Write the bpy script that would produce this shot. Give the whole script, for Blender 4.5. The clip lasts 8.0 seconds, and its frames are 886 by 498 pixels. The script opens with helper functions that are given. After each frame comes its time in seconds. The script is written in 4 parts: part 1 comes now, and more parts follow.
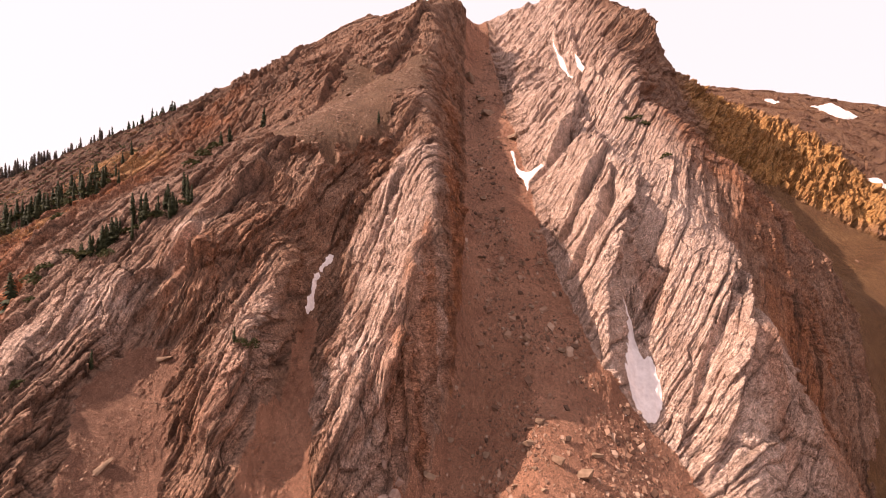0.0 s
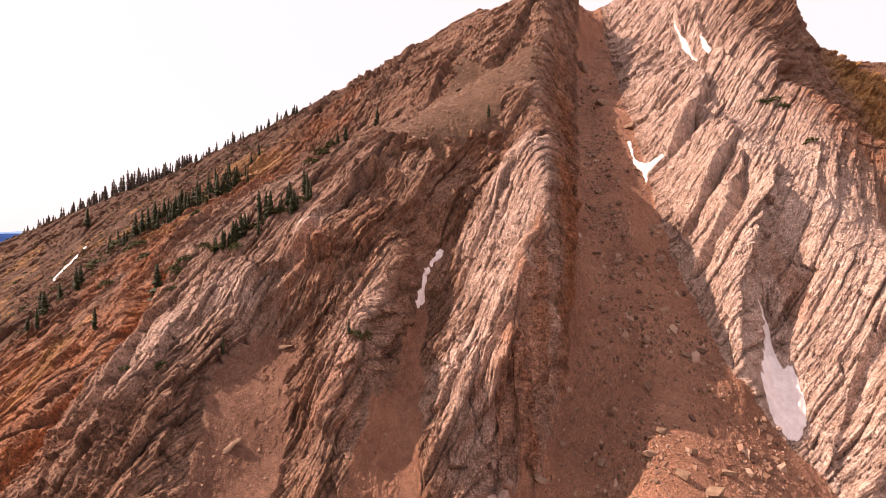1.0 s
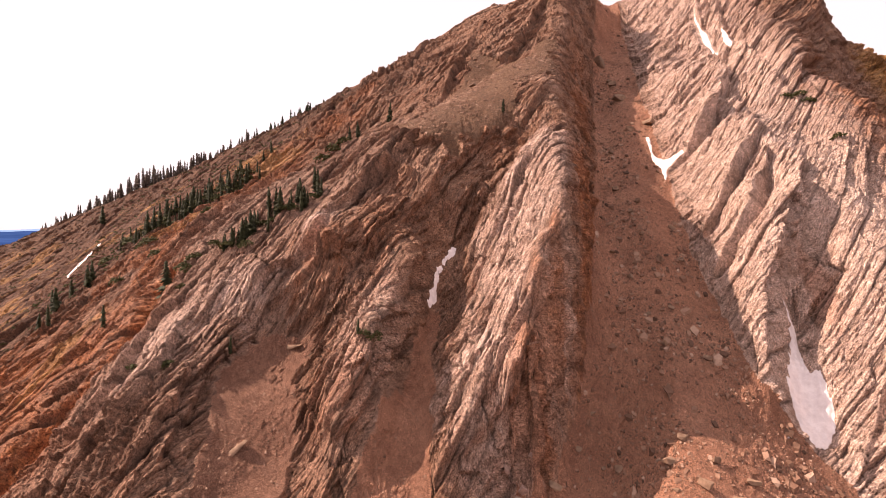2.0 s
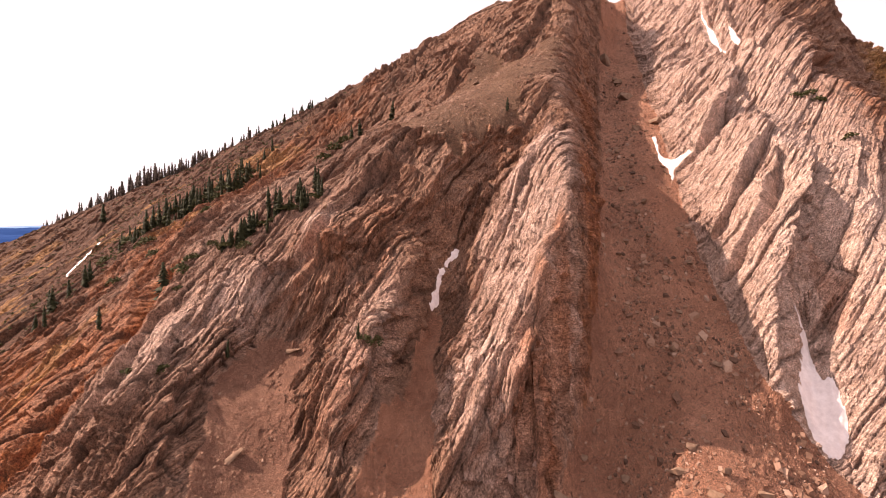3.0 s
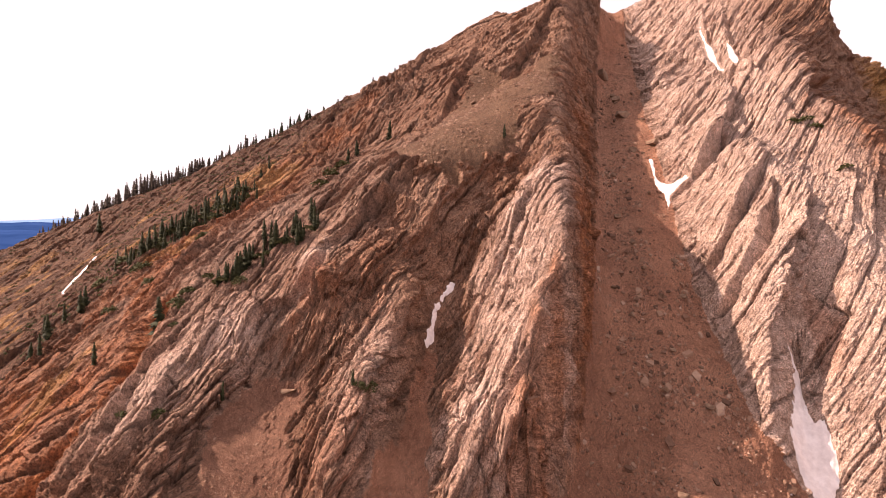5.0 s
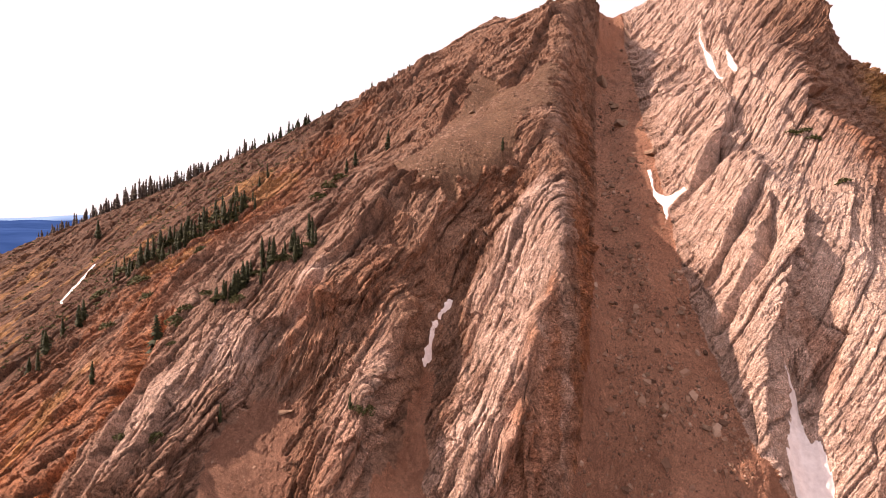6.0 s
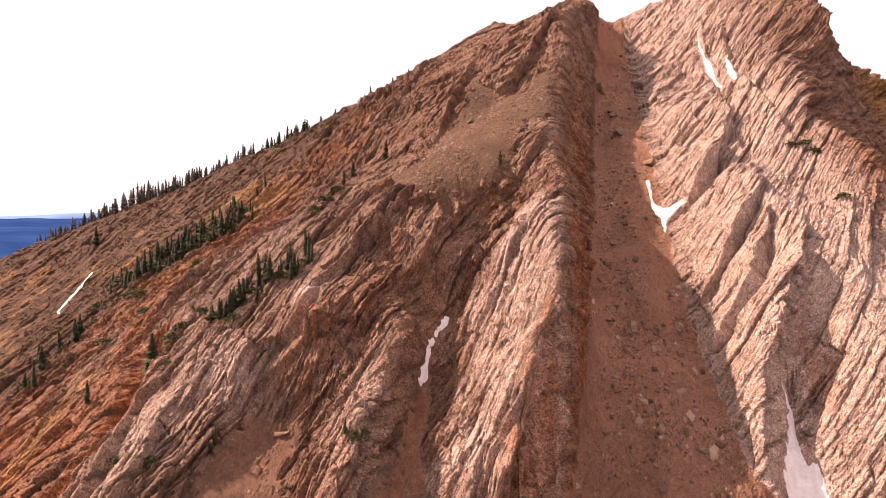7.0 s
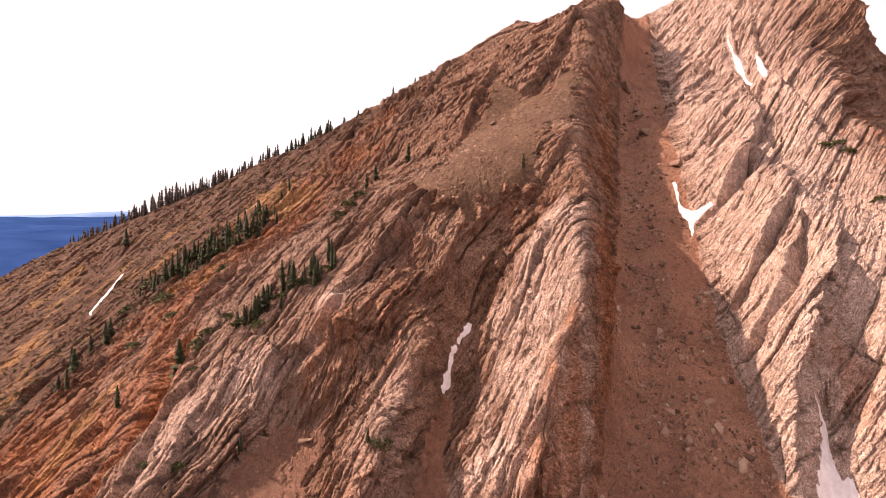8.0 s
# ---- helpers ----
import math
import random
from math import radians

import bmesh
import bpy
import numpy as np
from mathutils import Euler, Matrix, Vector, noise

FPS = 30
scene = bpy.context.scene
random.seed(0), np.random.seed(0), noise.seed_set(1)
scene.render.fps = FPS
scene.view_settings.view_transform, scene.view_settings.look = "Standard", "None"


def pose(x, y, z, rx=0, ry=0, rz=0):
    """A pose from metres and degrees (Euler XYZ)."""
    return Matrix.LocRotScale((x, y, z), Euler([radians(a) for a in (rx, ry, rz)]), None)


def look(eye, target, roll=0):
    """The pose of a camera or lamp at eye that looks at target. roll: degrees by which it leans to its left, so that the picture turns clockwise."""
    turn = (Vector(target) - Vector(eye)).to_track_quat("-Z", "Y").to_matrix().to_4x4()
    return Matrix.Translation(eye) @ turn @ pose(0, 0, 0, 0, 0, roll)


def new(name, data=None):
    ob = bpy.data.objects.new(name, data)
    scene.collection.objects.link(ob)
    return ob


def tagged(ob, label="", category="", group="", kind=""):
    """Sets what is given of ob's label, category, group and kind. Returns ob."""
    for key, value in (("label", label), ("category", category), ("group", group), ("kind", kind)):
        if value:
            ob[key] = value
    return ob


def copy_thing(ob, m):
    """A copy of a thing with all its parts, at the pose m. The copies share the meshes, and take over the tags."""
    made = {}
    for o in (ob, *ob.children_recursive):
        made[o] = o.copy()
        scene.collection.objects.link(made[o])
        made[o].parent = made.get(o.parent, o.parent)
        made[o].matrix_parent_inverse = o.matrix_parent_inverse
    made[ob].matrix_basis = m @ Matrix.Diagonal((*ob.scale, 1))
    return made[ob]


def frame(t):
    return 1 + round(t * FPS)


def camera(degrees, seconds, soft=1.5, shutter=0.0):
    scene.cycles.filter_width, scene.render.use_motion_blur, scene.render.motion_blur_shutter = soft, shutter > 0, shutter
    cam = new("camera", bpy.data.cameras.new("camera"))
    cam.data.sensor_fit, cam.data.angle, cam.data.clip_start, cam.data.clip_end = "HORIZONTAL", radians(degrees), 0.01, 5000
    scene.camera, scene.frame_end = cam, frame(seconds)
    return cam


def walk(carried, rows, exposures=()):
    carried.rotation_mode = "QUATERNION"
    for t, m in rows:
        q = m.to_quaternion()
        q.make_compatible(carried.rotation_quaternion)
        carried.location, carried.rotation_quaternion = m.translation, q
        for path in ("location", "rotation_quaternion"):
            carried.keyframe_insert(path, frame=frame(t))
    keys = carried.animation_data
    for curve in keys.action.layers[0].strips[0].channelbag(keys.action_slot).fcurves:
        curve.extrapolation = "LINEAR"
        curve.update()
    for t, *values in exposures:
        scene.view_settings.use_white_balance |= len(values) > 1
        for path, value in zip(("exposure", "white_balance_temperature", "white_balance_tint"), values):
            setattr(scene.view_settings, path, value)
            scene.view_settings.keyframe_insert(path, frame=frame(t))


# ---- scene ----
cam = camera(76.9, 8.0, soft=0.6)
METRES, EYE, TILT, LEAN, TURN = 36.0, 60.0, 0.0, 0.0, 0.0
ROWS = [
    (0.0, 0.0, 0.0, 0.0, 0.0, 0.0, -0.0),
    (0.5, -0.033, 0.0449, -0.0036, 3.33, -0.24, -0.14),
    (1.0, -0.0274, 0.0821, -0.007, 11.01, -0.43, -0.27),
    (1.5, -0.0277, 0.1298, -0.0109, 12.38, -0.54, -0.36),
    (3.0, -0.0545, 0.2762, 0.0171, 12.76, -0.82, -0.65),
    (3.5, -0.0494, 0.2832, 0.0801, 12.74, -0.93, -0.76),
    (4.0, -0.0467, 0.2824, 0.1558, 12.64, -1.04, -0.9),
    (4.5, -0.0455, 0.2769, 0.2363, 12.57, -1.16, -0.97),
    (6.0, -0.0329, 0.2819, 0.4733, 12.49, -1.61, -1.03),
    (6.5, -0.0242, 0.2956, 0.5501, 12.47, -1.72, -1.04),
    (7.0, -0.0144, 0.3084, 0.6257, 12.5, -1.85, -1.08),
    (7.5, -0.0075, 0.3212, 0.6749, 12.54, -2.01, -1.08),
    (8.0, -0.0174, 0.3284, 0.6988, 14.85, -2.22, -0.94),
]
EXPOSURE, KELVIN, TINT = 0.80, 6830.0, 23.0
walk(cam, [(t, pose(0, 0, EYE, TILT, LEAN, TURN) @ pose(METRES * x, METRES * y, METRES * z, 90 + pitch, roll, yaw)) for t, x, y, z, yaw, pitch, roll in ROWS],
     [(0.0, EXPOSURE, KELVIN, TINT), (3.0, EXPOSURE + 0.1, KELVIN, TINT), (8.0, EXPOSURE + 0.1, KELVIN, TINT)])

# ---- world and sun ----
SUN = Vector((-1.09, 0.0, 1.0)).normalized()
world = bpy.data.worlds.new("sky")
scene.world = world
world.use_nodes = True
wn = world.node_tree
wn.nodes.clear()
sky = wn.nodes.new("ShaderNodeTexSky")
sky.sky_type = "NISHITA"
sky.sun_disc = False
sky.sun_elevation = math.asin(SUN.z)
sky.sun_rotation = math.atan2(SUN.x, SUN.y)
sky.air_density, sky.dust_density, sky.ozone_density = 1.0, 3.0, 1.0
veil = wn.nodes.new("ShaderNodeMix")
veil.data_type = "RGBA"
veil.inputs[0].default_value = 0.85
veil.inputs[7].default_value = (11.2, 10.5, 10.4, 1)
bgn = wn.nodes.new("ShaderNodeBackground")
bgn.inputs[1].default_value = 0.060
won = wn.nodes.new("ShaderNodeOutputWorld")
wn.links.new(sky.outputs[0], veil.inputs[6])
wn.links.new(veil.outputs[2], bgn.inputs[0])
wn.links.new(bgn.outputs[0], won.inputs[0])

sun_data = bpy.data.lights.new("sun", "SUN")
sun_data.energy, sun_data.angle, sun_data.color = 5.0, radians(0.6), (1.0, 0.84, 0.68)
sun = new("sun", sun_data)
sun.matrix_world = look(SUN * 600 + Vector((0, 200, 0)), (0, 200, 0))


# ---- noise and small helpers ----
def hash2(ix, iy, seed):
    h = (ix.astype(np.int64) * 374761393 + iy.astype(np.int64) * 668265263 + seed * 982451653) & 0xFFFFFFFF
    h = ((h ^ (h >> 13)) * 1274126177) & 0xFFFFFFFF
    return ((h ^ (h >> 16)) & 0xFFFF).astype(np.float32) / 65535.0


def vnoise(x, y, seed=0):
    """Smooth value noise, -1 to 1."""
    ix, iy = np.floor(x), np.floor(y)
    fx, fy = x - ix, y - iy
    fx, fy = fx * fx * fx * (fx * (fx * 6 - 15) + 10), fy * fy * fy * (fy * (fy * 6 - 15) + 10)
    a, b = hash2(ix, iy, seed), hash2(ix + 1, iy, seed)
    c, d = hash2(ix, iy + 1, seed), hash2(ix + 1, iy + 1, seed)
    return 2 * ((a + (b - a) * fx) * (1 - fy) + (c + (d - c) * fx) * fy) - 1


def fbm(x, y, seed=0, octaves=4):
    out, amp = 0, 0.5
    for k in range(octaves):
        out = out + amp * vnoise(x, y, seed + 17 * k)
        x, y, amp = x * 2.03 + 5.1, y * 2.03 - 3.7, amp * 0.5
    return out


def smooth(a, b, x):
    t = np.clip((x - a) / (b - a), 0, 1)
    return t * t * (3 - 2 * t)


def inside(x, y, poly):
    """Signed distance to a closed outline in plan, positive inside."""
    best = np.full(x.shape, 1e9, np.float32)
    ins = np.zeros(x.shape, bool)
    for (ax, ay), (bx, by) in zip(poly, poly[1:] + poly[:1]):
        ex, ey = bx - ax, by - ay
        t = np.clip(((x - ax) * ex + (y - ay) * ey) / (ex * ex + ey * ey), 0, 1)
        best = np.minimum(best, np.hypot(x - ax - t * ex, y - ay - t * ey))
        cond = (ay > y) != (by > y)
        ins ^= cond & (x < ex * (y - ay) / (ey if ey else 1e-9) + ax)
    return np.where(ins, best, -best)


# ---- the mountain's form: crests, ribs, gullies and breaks of slope, x y z ----
FORM = []


def line(*pts):
    FORM.append(pts)


# main crest beside the scree gully, from the summit down
line((0, 365, 224), (-1, 309, 180), (-2.6, 294, 160), (-3.6, 262, 138), (-5, 211, 109), (0.5, 190, 98), (2, 174, 84), (0.3, 154.5, 74), (-0.7, 144.5, 65), (-2.7, 138, 60), (-6.4, 130.5, 54.5))
line((-6.4, 130.5, 54.5), (-14, 128, 39.5), (-18, 121, 32), (-24, 112, 18))
# foot of the crest's wall, along the gully
line((15, 374, 201), (13.4, 345, 167), (11, 304, 130), (8.5, 221, 86), (6.5, 195, 74), (5.5, 172, 63), (5, 162, 56), (4.8, 157, 46), (3.3, 145, 36), (2, 138, 25), (-2, 126, 16), (-12, 117, 10))
line((-6.3, 123, 36), (-14, 118, 22))
# gully floor
line((29, 445, 239), (24, 380, 184), (23, 299, 133), (24, 221, 84), (23.5, 187, 63), (24, 160, 41), (22, 129, 20), (16, 100, 2), (10, 60, -24))
line((34, 421, 211), (34, 294, 130), (35, 241, 94), (35, 188, 59), (39, 164.5, 41), (40.5, 145, 29), (46, 139, 18), (61, 132, 4))
# face of the lit rib and the gully west of it
line((-8, 144, 57), (-13.5, 150, 59.5))
line((-18.5, 207, 100), (-19, 185, 84.5), (-24, 167, 71), (-29, 169, 65), (-32, 166, 59), (-36, 148, 43), (-34.5, 132, 32), (-37, 121, 25), (-33, 108, 14))
# middle rib
line((-40.5, 152, 59.5), (-39, 145, 54), (-41.5, 139, 49.5), (-41.6, 121, 41), (-45, 117, 36), (-46, 108, 25))
line((-34, 131, 35), (-36.3, 145, 42.5))
line((-53, 139, 51), (-57, 130, 37.5), (-55.5, 119, 29.5), (-49, 107, 18))
# fan below the fold
line((-72, 127, 36), (-63, 129, 35.5))
line((-74, 113, 29), (-64, 102, 20), (-60, 85, 8))
# fold and slabs
line((-49.6, 158, 69.5), (-62, 146.5, 66.4), (-60.5, 139, 61.6))
line((-70, 139, 54.6), (-75, 132, 48), (-74, 128, 38), (-76, 120, 36))
line((-80, 132, 49.6), (-90, 142, 59))
line((-80, 110, 32), (-76, 98, 26.5), (-73, 89, 22), (-68, 75, 12))
line((-96, 140, 54), (-100, 132, 45.5), (-92.5, 119, 39), (-94, 108, 30))
line((-107, 137, 48), (-105, 129, 41), (-100, 114, 33), (-106, 101, 18))
# brow under the upper scree
line((-24, 206, 106.5), (-36, 175, 81.5), (-42.5, 168, 77.4))
line((-36, 188, 97), (-49, 177, 94), (-58.5, 189, 97))
line((-61.6, 172, 83.7), (-56.6, 162, 77))
line((-92, 252, 112.6), (-63, 241, 116), (-50, 246, 123), (-44, 261, 132), (-38, 280, 142.5), (-29.5, 281.5, 148), (-18, 304, 170))
line((-51, 279, 148), (-60, 310, 168))
# western flank
line((-94.5, 210, 94), (-113.5, 209, 83), (-125, 182, 71), (-122, 163, 61), (-121, 152, 50))
line((-111, 323, 155), (-107.5, 290, 139), (-127, 269, 117), (-145, 235, 90))
line((-136, 130, 28.5), (-157, 171, 50), (-225, 203, 33))
line((-241, 313, 93), (-236, 263, 66), (-287, 276, 48.5))
# skyline
line((-440, 400, 60), (-363, 372, 79), (-301, 359, 100), (-269, 378, 114), (-238, 403, 136), (-180, 380, 148), (-117, 405, 188), (-82, 379, 202), (-51, 390, 224), (-37, 394, 220), (-17, 358, 211), (0, 365, 224), (14, 375, 222), (16, 400, 226), (25, 440, 238), (34, 450, 243), (54, 446, 253), (77, 432, 255), (90, 420, 253), (99, 398, 243), (104, 382, 236), (110, 372, 224), (115, 364, 221), (119, 360, 214), (126, 355, 214), (132, 350, 207), (137, 352, 197), (161, 400, 192), (201, 430, 187))
# slabs east of the gully
line((40.2, 287.8, 131), (42.5, 320.3, 155))
line((49, 291, 142), (65, 279, 139), (74, 322, 160), (78, 375, 208))
line((35.5, 261, 108), (55, 250, 120), (69, 244, 110.5))
line((46.6, 229, 96), (59, 232.6, 110), (64, 210, 94.4), (80.5, 222, 96))
line((41, 190, 62), (52, 206, 86), (56.4, 192, 79))
line((64, 185, 78), (59.5, 177, 69), (56, 171, 62), (48, 162.6, 49), (45, 150.5, 36), (43, 143, 26))
line((65, 179.5, 61), (62, 172, 50.5), (56, 168.4, 41), (55, 160, 31), (50, 147, 20))
line((71, 172.6, 60), (65, 163.5, 44), (59, 157, 35), (57.5, 148, 19))
line((102, 311, 170), (98.5, 286, 150), (91, 252, 120), (100.6, 256, 126))
line((99, 239, 111), (90, 220, 98), (86.6, 202, 83))
line((97, 190, 61), (89, 170, 52), (80, 157, 44.4), (69.4, 150, 29.7), (59, 138, 11))
line((92, 168, 49), (82, 146, 36.5), (77, 141, 28.6), (70, 136, 16), (62.7, 131, 5.6))
line((96, 170, 47), (91, 149, 34), (87, 142, 15), (84, 137, 2))
line((117, 285, 121), (127, 310, 138), (148, 350, 154))
# eastern buttress
line((127, 224, 82), (150, 225, 60), (156, 215, 45), (146, 205, 29), (148, 195, 9), (134, 185, -19))
line((128, 190, 29), (119, 178, -5))
# ochre cliff and the slope behind it
line((203, 430, 180), (226, 400, 158), (238, 380, 143), (247, 360, 125), (254, 345, 106), (267, 335, 91), (310, 310, 60))
line((170, 350, 120), (200, 330, 94), (210, 310, 73), (239, 300, 62), (290, 280, 35))
line((227, 480, 198), (312, 500, 193), (414, 520, 184), (600, 560, 155))
line((37.5, 424, 215), (52, 427, 227))
line((200, 280, 46), (200, 250, 29), (182, 228, 2), (160, 195, -20), (110, 110, -38))
# foot of the slopes and the far side
line((-440, 200, -40), (-250, 130, -20), (-160, 90, -8), (-106, 75, 0), (-40, 60, -18), (60, 60, -40), (150, 60, -70), (400, 200, -60))
line((-440, 520, -20), (-250, 540, 20), (-100, 540, 60), (20, 540, 90), (120, 560, 110), (300, 640, 110), (600, 700, 60))

ctrl = []
for pts in FORM:
    for (x0, y0, z0), (x1, y1, z1) in zip(pts, pts[1:]):
        n = max(1, int(math.hypot(x1 - x0, y1 - y0) / (3.5 if y0 < 260 and abs(x0) < 110 else 9)))
        ctrl += [(x0 + (x1 - x0) * i / n, y0 + (y1 - y0) * i / n, z0 + (z1 - z0) * i / n) for i in range(n)]
    ctrl.append(pts[-1])
ctrl = np.array(sorted(set(ctrl)))
CX, CY, CZ = ctrl.T
trend = np.array([0.0, 0.55, -50.0])
kern = np.hypot(CX[:, None] - CX[None], CY[:, None] - CY[None]) + 0.25 * np.eye(len(CX))
wts = np.linalg.solve(kern, CZ - (trend[1] * CY + trend[2])).astype(np.float32)
CXf, CYf = CX.astype(np.float32), CY.astype(np.float32)


def form(x, y):
    """Height of the bare form of the mountain."""
    x, y = np.asarray(x, np.float32), np.asarray(y, np.float32)
    fx, fy = x.ravel(), y.ravel()
    out = np.empty(fx.shape, np.float32)
    for i in range(0, len(fx), 20000):
        d = np.hypot(fx[i:i + 20000, None] - CXf, fy[i:i + 20000, None] - CYf)
        out[i:i + 20000] = d @ wts
    return out.reshape(x.shape) + trend[1] * y + trend[2]


# ---- what covers it: loose scree, iron-stained rock, outlines in plan ----
GULLY = [(13, 352), (20, 448), (34, 448), (35, 424), (33.5, 300), (35, 240), (35, 188), (39, 164), (41, 145), (50, 141), (56.5, 137.5), (60, 130), (62, 122), (75, 100), (90, 60), (-60, 60), (-25, 95), (-12, 116), (-2, 124), (2.5, 140), (4.8, 158), (7, 190), (9, 221), (11.5, 304)]
FAN = [(-72, 128), (-61, 130), (-59.5, 123), (-58, 116), (-55.5, 110), (-53, 103), (-48, 88), (-44, 70), (-58, 70), (-62, 85), (-66.5, 96), (-70, 104), (-73.5, 113), (-74, 119)]
CHUTE = [(-33.5, 148), (-35.8, 147), (-36, 133), (-36.3, 127), (-38.3, 116), (-39, 108), (-40, 88), (-20, 88), (-27, 111), (-27.5, 118), (-31, 129)]
UPPER = [(-6, 293), (-23, 278), (-36, 293), (-48, 297), (-49, 270), (-54, 243), (-58, 206), (-66, 197), (-58, 186), (-46, 177), (-37, 182), (-27, 200), (-20, 210), (-15, 226), (-6, 246), (-5, 262)]
EAST = [(160, 340), (200, 332), (240, 302), (330, 290), (500, 420), (420, 150), (130, 60), (108, 132), (126, 168), (142, 184), (154, 196), (160, 215), (158, 242)]
BACK = [(206, 440), (240, 390), (262, 345), (320, 315), (600, 400), (620, 600), (200, 520)]
IRON = [(-105, 330), (-118, 325), (-140, 270), (-138, 200), (-155, 165), (-175, 110), (-130, 80), (-98, 95), (-104, 130), (-112, 160), (-108, 200), (-98, 250)]
OCHRE = [(195, 440), (270, 345), (320, 320), (290, 280), (190, 330), (160, 370)]
WEST = [(-125, 330), (-145, 270), (-145, 200), (-160, 160), (-180, 90), (-460, 150), (-460, 420), (-240, 420)]


SNOW = {
    "left": [(-33.8, 164.5), (-32, 165.5), (-31.8, 163), (-33.4, 160.4), (-34.4, 157), (-34.8, 153.6), (-34.3, 150.3), (-35, 148.6), (-36, 147), (-36.7, 147.2), (-36.6, 152), (-36.5, 156.3), (-35.6, 160)],
    "gully": [(30, 257), (33.4, 259), (33.4, 252), (33.2, 243), (37.3, 239), (42.5, 237), (43.5, 233.5), (39.7, 233.4), (36.9, 232), (35.9, 228), (34, 220.4), (33.2, 225.4), (32.8, 232.5), (30.5, 238.5), (30.5, 247.7)],
    "wide": [(54, 166), (56.8, 167), (56, 162), (56.2, 156), (58.2, 155.5), (58.8, 150), (58, 147), (54.4, 142.6), (51.3, 143), (49.6, 144), (50, 148), (49.3, 150), (51, 155), (53.5, 161)],
    "foot": [(44.3, 139.4), (45.6, 140.4), (47.3, 140.1), (45.6, 138.9)],
    "high": [(74.8, 383), (75.8, 378), (73.4, 364), (73.2, 350), (74.7, 342), (74.2, 329), (74.6, 315), (72, 306), (70.6, 321), (70.6, 328), (69.4, 334), (70.1, 350), (69.8, 361)],
    "notch": [(80.2, 340), (81.5, 332), (81.4, 322), (79.2, 312), (78.4, 325), (79, 333)],
    "west": [(-236, 252), (-233, 249), (-224, 232), (-220, 222), (-219, 217), (-212, 210), (-213, 208), (-222, 214), (-226, 222), (-229, 231), (-238, 248)],
    "plateau": [(243, 432), (256, 436), (260, 424), (250, 420)],
    "shelf": [(277, 427), (306, 443), (311, 425), (310, 413), (290, 403), (285, 412)],
    "corner": [(263, 346), (272, 347), (271, 340), (266, 341)],
}


def snow_depth(x, y, outline):
    return inside(x, y, outline) - 0.2 + 0.45 * fbm(x / 1.6, y / 2.5, 111, 3) + 0.4 * fbm(x / 0.6, y / 0.9, 112, 2)


def cover(x, y):
    """How far each loose cover lies over the rock, about -1 to 1."""
    wob = 2.2 * fbm(x / 6, y / 6, 3) + 1.0 * fbm(x / 1.7, y / 1.7, 5)
    g = inside(x, y, GULLY) + 0.5 * wob
    f = inside(x, y, FAN) + wob
    c = inside(x, y, CHUTE) + 0.6 * wob
    u = inside(x, y, UPPER) + 9 * fbm(x / 13, y / 18, 9) + 2 * wob - 1.0
    e = inside(x, y, EAST) + 2 * wob
    b = inside(x, y, BACK) + 3 * wob
    return g, f, c, u, e, b


LEDGES = []


def ledge(up, down, wl, wr, *pts):
    """An edge of rock in plan, climbing: its left side stands proud, its right side drops away."""
    LEDGES.append((up, down, wl, wr, pts))


ledge(3.2, 6.0, 9, 5, (32, 236), (41.8, 233), (55.4, 245), (69.4, 277))
ledge(2.6, 5.0, 8, 5, (38.7, 190), (51, 201.7), (62.4, 217.4), (66, 226))
ledge(2.6, 5.0, 7, 5, (37.5, 174), (44.2, 179.4), (50.5, 182.5), (58, 196.6), (64.4, 211))
ledge(1.8, 2.6, 6, 3, (44, 146), (48.3, 163.2), (55.6, 171.5), (62, 182.6), (69.6, 199), (73, 208))
ledge(2.0, 2.0, 8, 5, (64, 235), (66, 262), (67, 290), (71, 320), (75, 372), (78, 392))
ledge(2.0, 2.0, 8, 5, (86, 240), (83, 265), (80, 300), (81, 330), (84, 362), (88, 395))
ledge(2.5, 6.0, 9, 8, (90, 256), (96.6, 275), (110, 295), (126, 325), (133, 346), (138, 362))
ledge(1.8, 2.4, 6, 4, (57, 135), (59, 138), (69.4, 150), (80, 157), (89, 170), (97, 190), (97.5, 200))
ledge(2.0, 2.6, 6, 4, (61, 128), (62.7, 131), (77, 141), (82, 146), (92, 168), (100, 186))
ledge(1.5, 2.2, 5, 4, (82, 132), (87, 142), (91, 149), (97, 172), (106, 195))
ledge(0.7, 0.7, 5, 3, (-29, 145), (-22.2, 156), (-15.4, 160), (-7.6, 174), (-4, 186))
ledge(0.9, 1.0, 4, 3, (-19.5, 118), (-14, 129), (-7, 133), (-0.8, 150), (0, 158))
ledge(1.2, 1.4, 3, 2.5, (-14.5, 118), (-7.7, 125), (-5, 132.6), (-3, 137))
ledge(1.2, 1.5, 4, 3, (-26, 109), (-17.5, 120), (-11, 127), (-6, 131), (-4, 134))
ledge(2.5, 2.0, 8, 6, (-94, 272), (-91.5, 317), (-88, 370), (-86, 378))
ledge(2.0, 2.5, 7, 5, (-35, 270), (-26, 299), (-15, 320), (-8, 345))
ledge(1.6, 1.6, 5, 4, (-75, 168), (-65, 185), (-57, 191.5), (-53, 194))
ledge(1.4, 1.6, 4, 4, (-61, 161), (-53, 172), (-46.4, 178), (-43, 182))
ledge(1.5, 1.8, 5, 4, (-42, 166), (-36, 184), (-33, 196), (-31, 202))
ledge(1.5, 1.5, 5, 4, (-24, 196), (-15.4, 211), (-5.4, 235), (-3, 245))
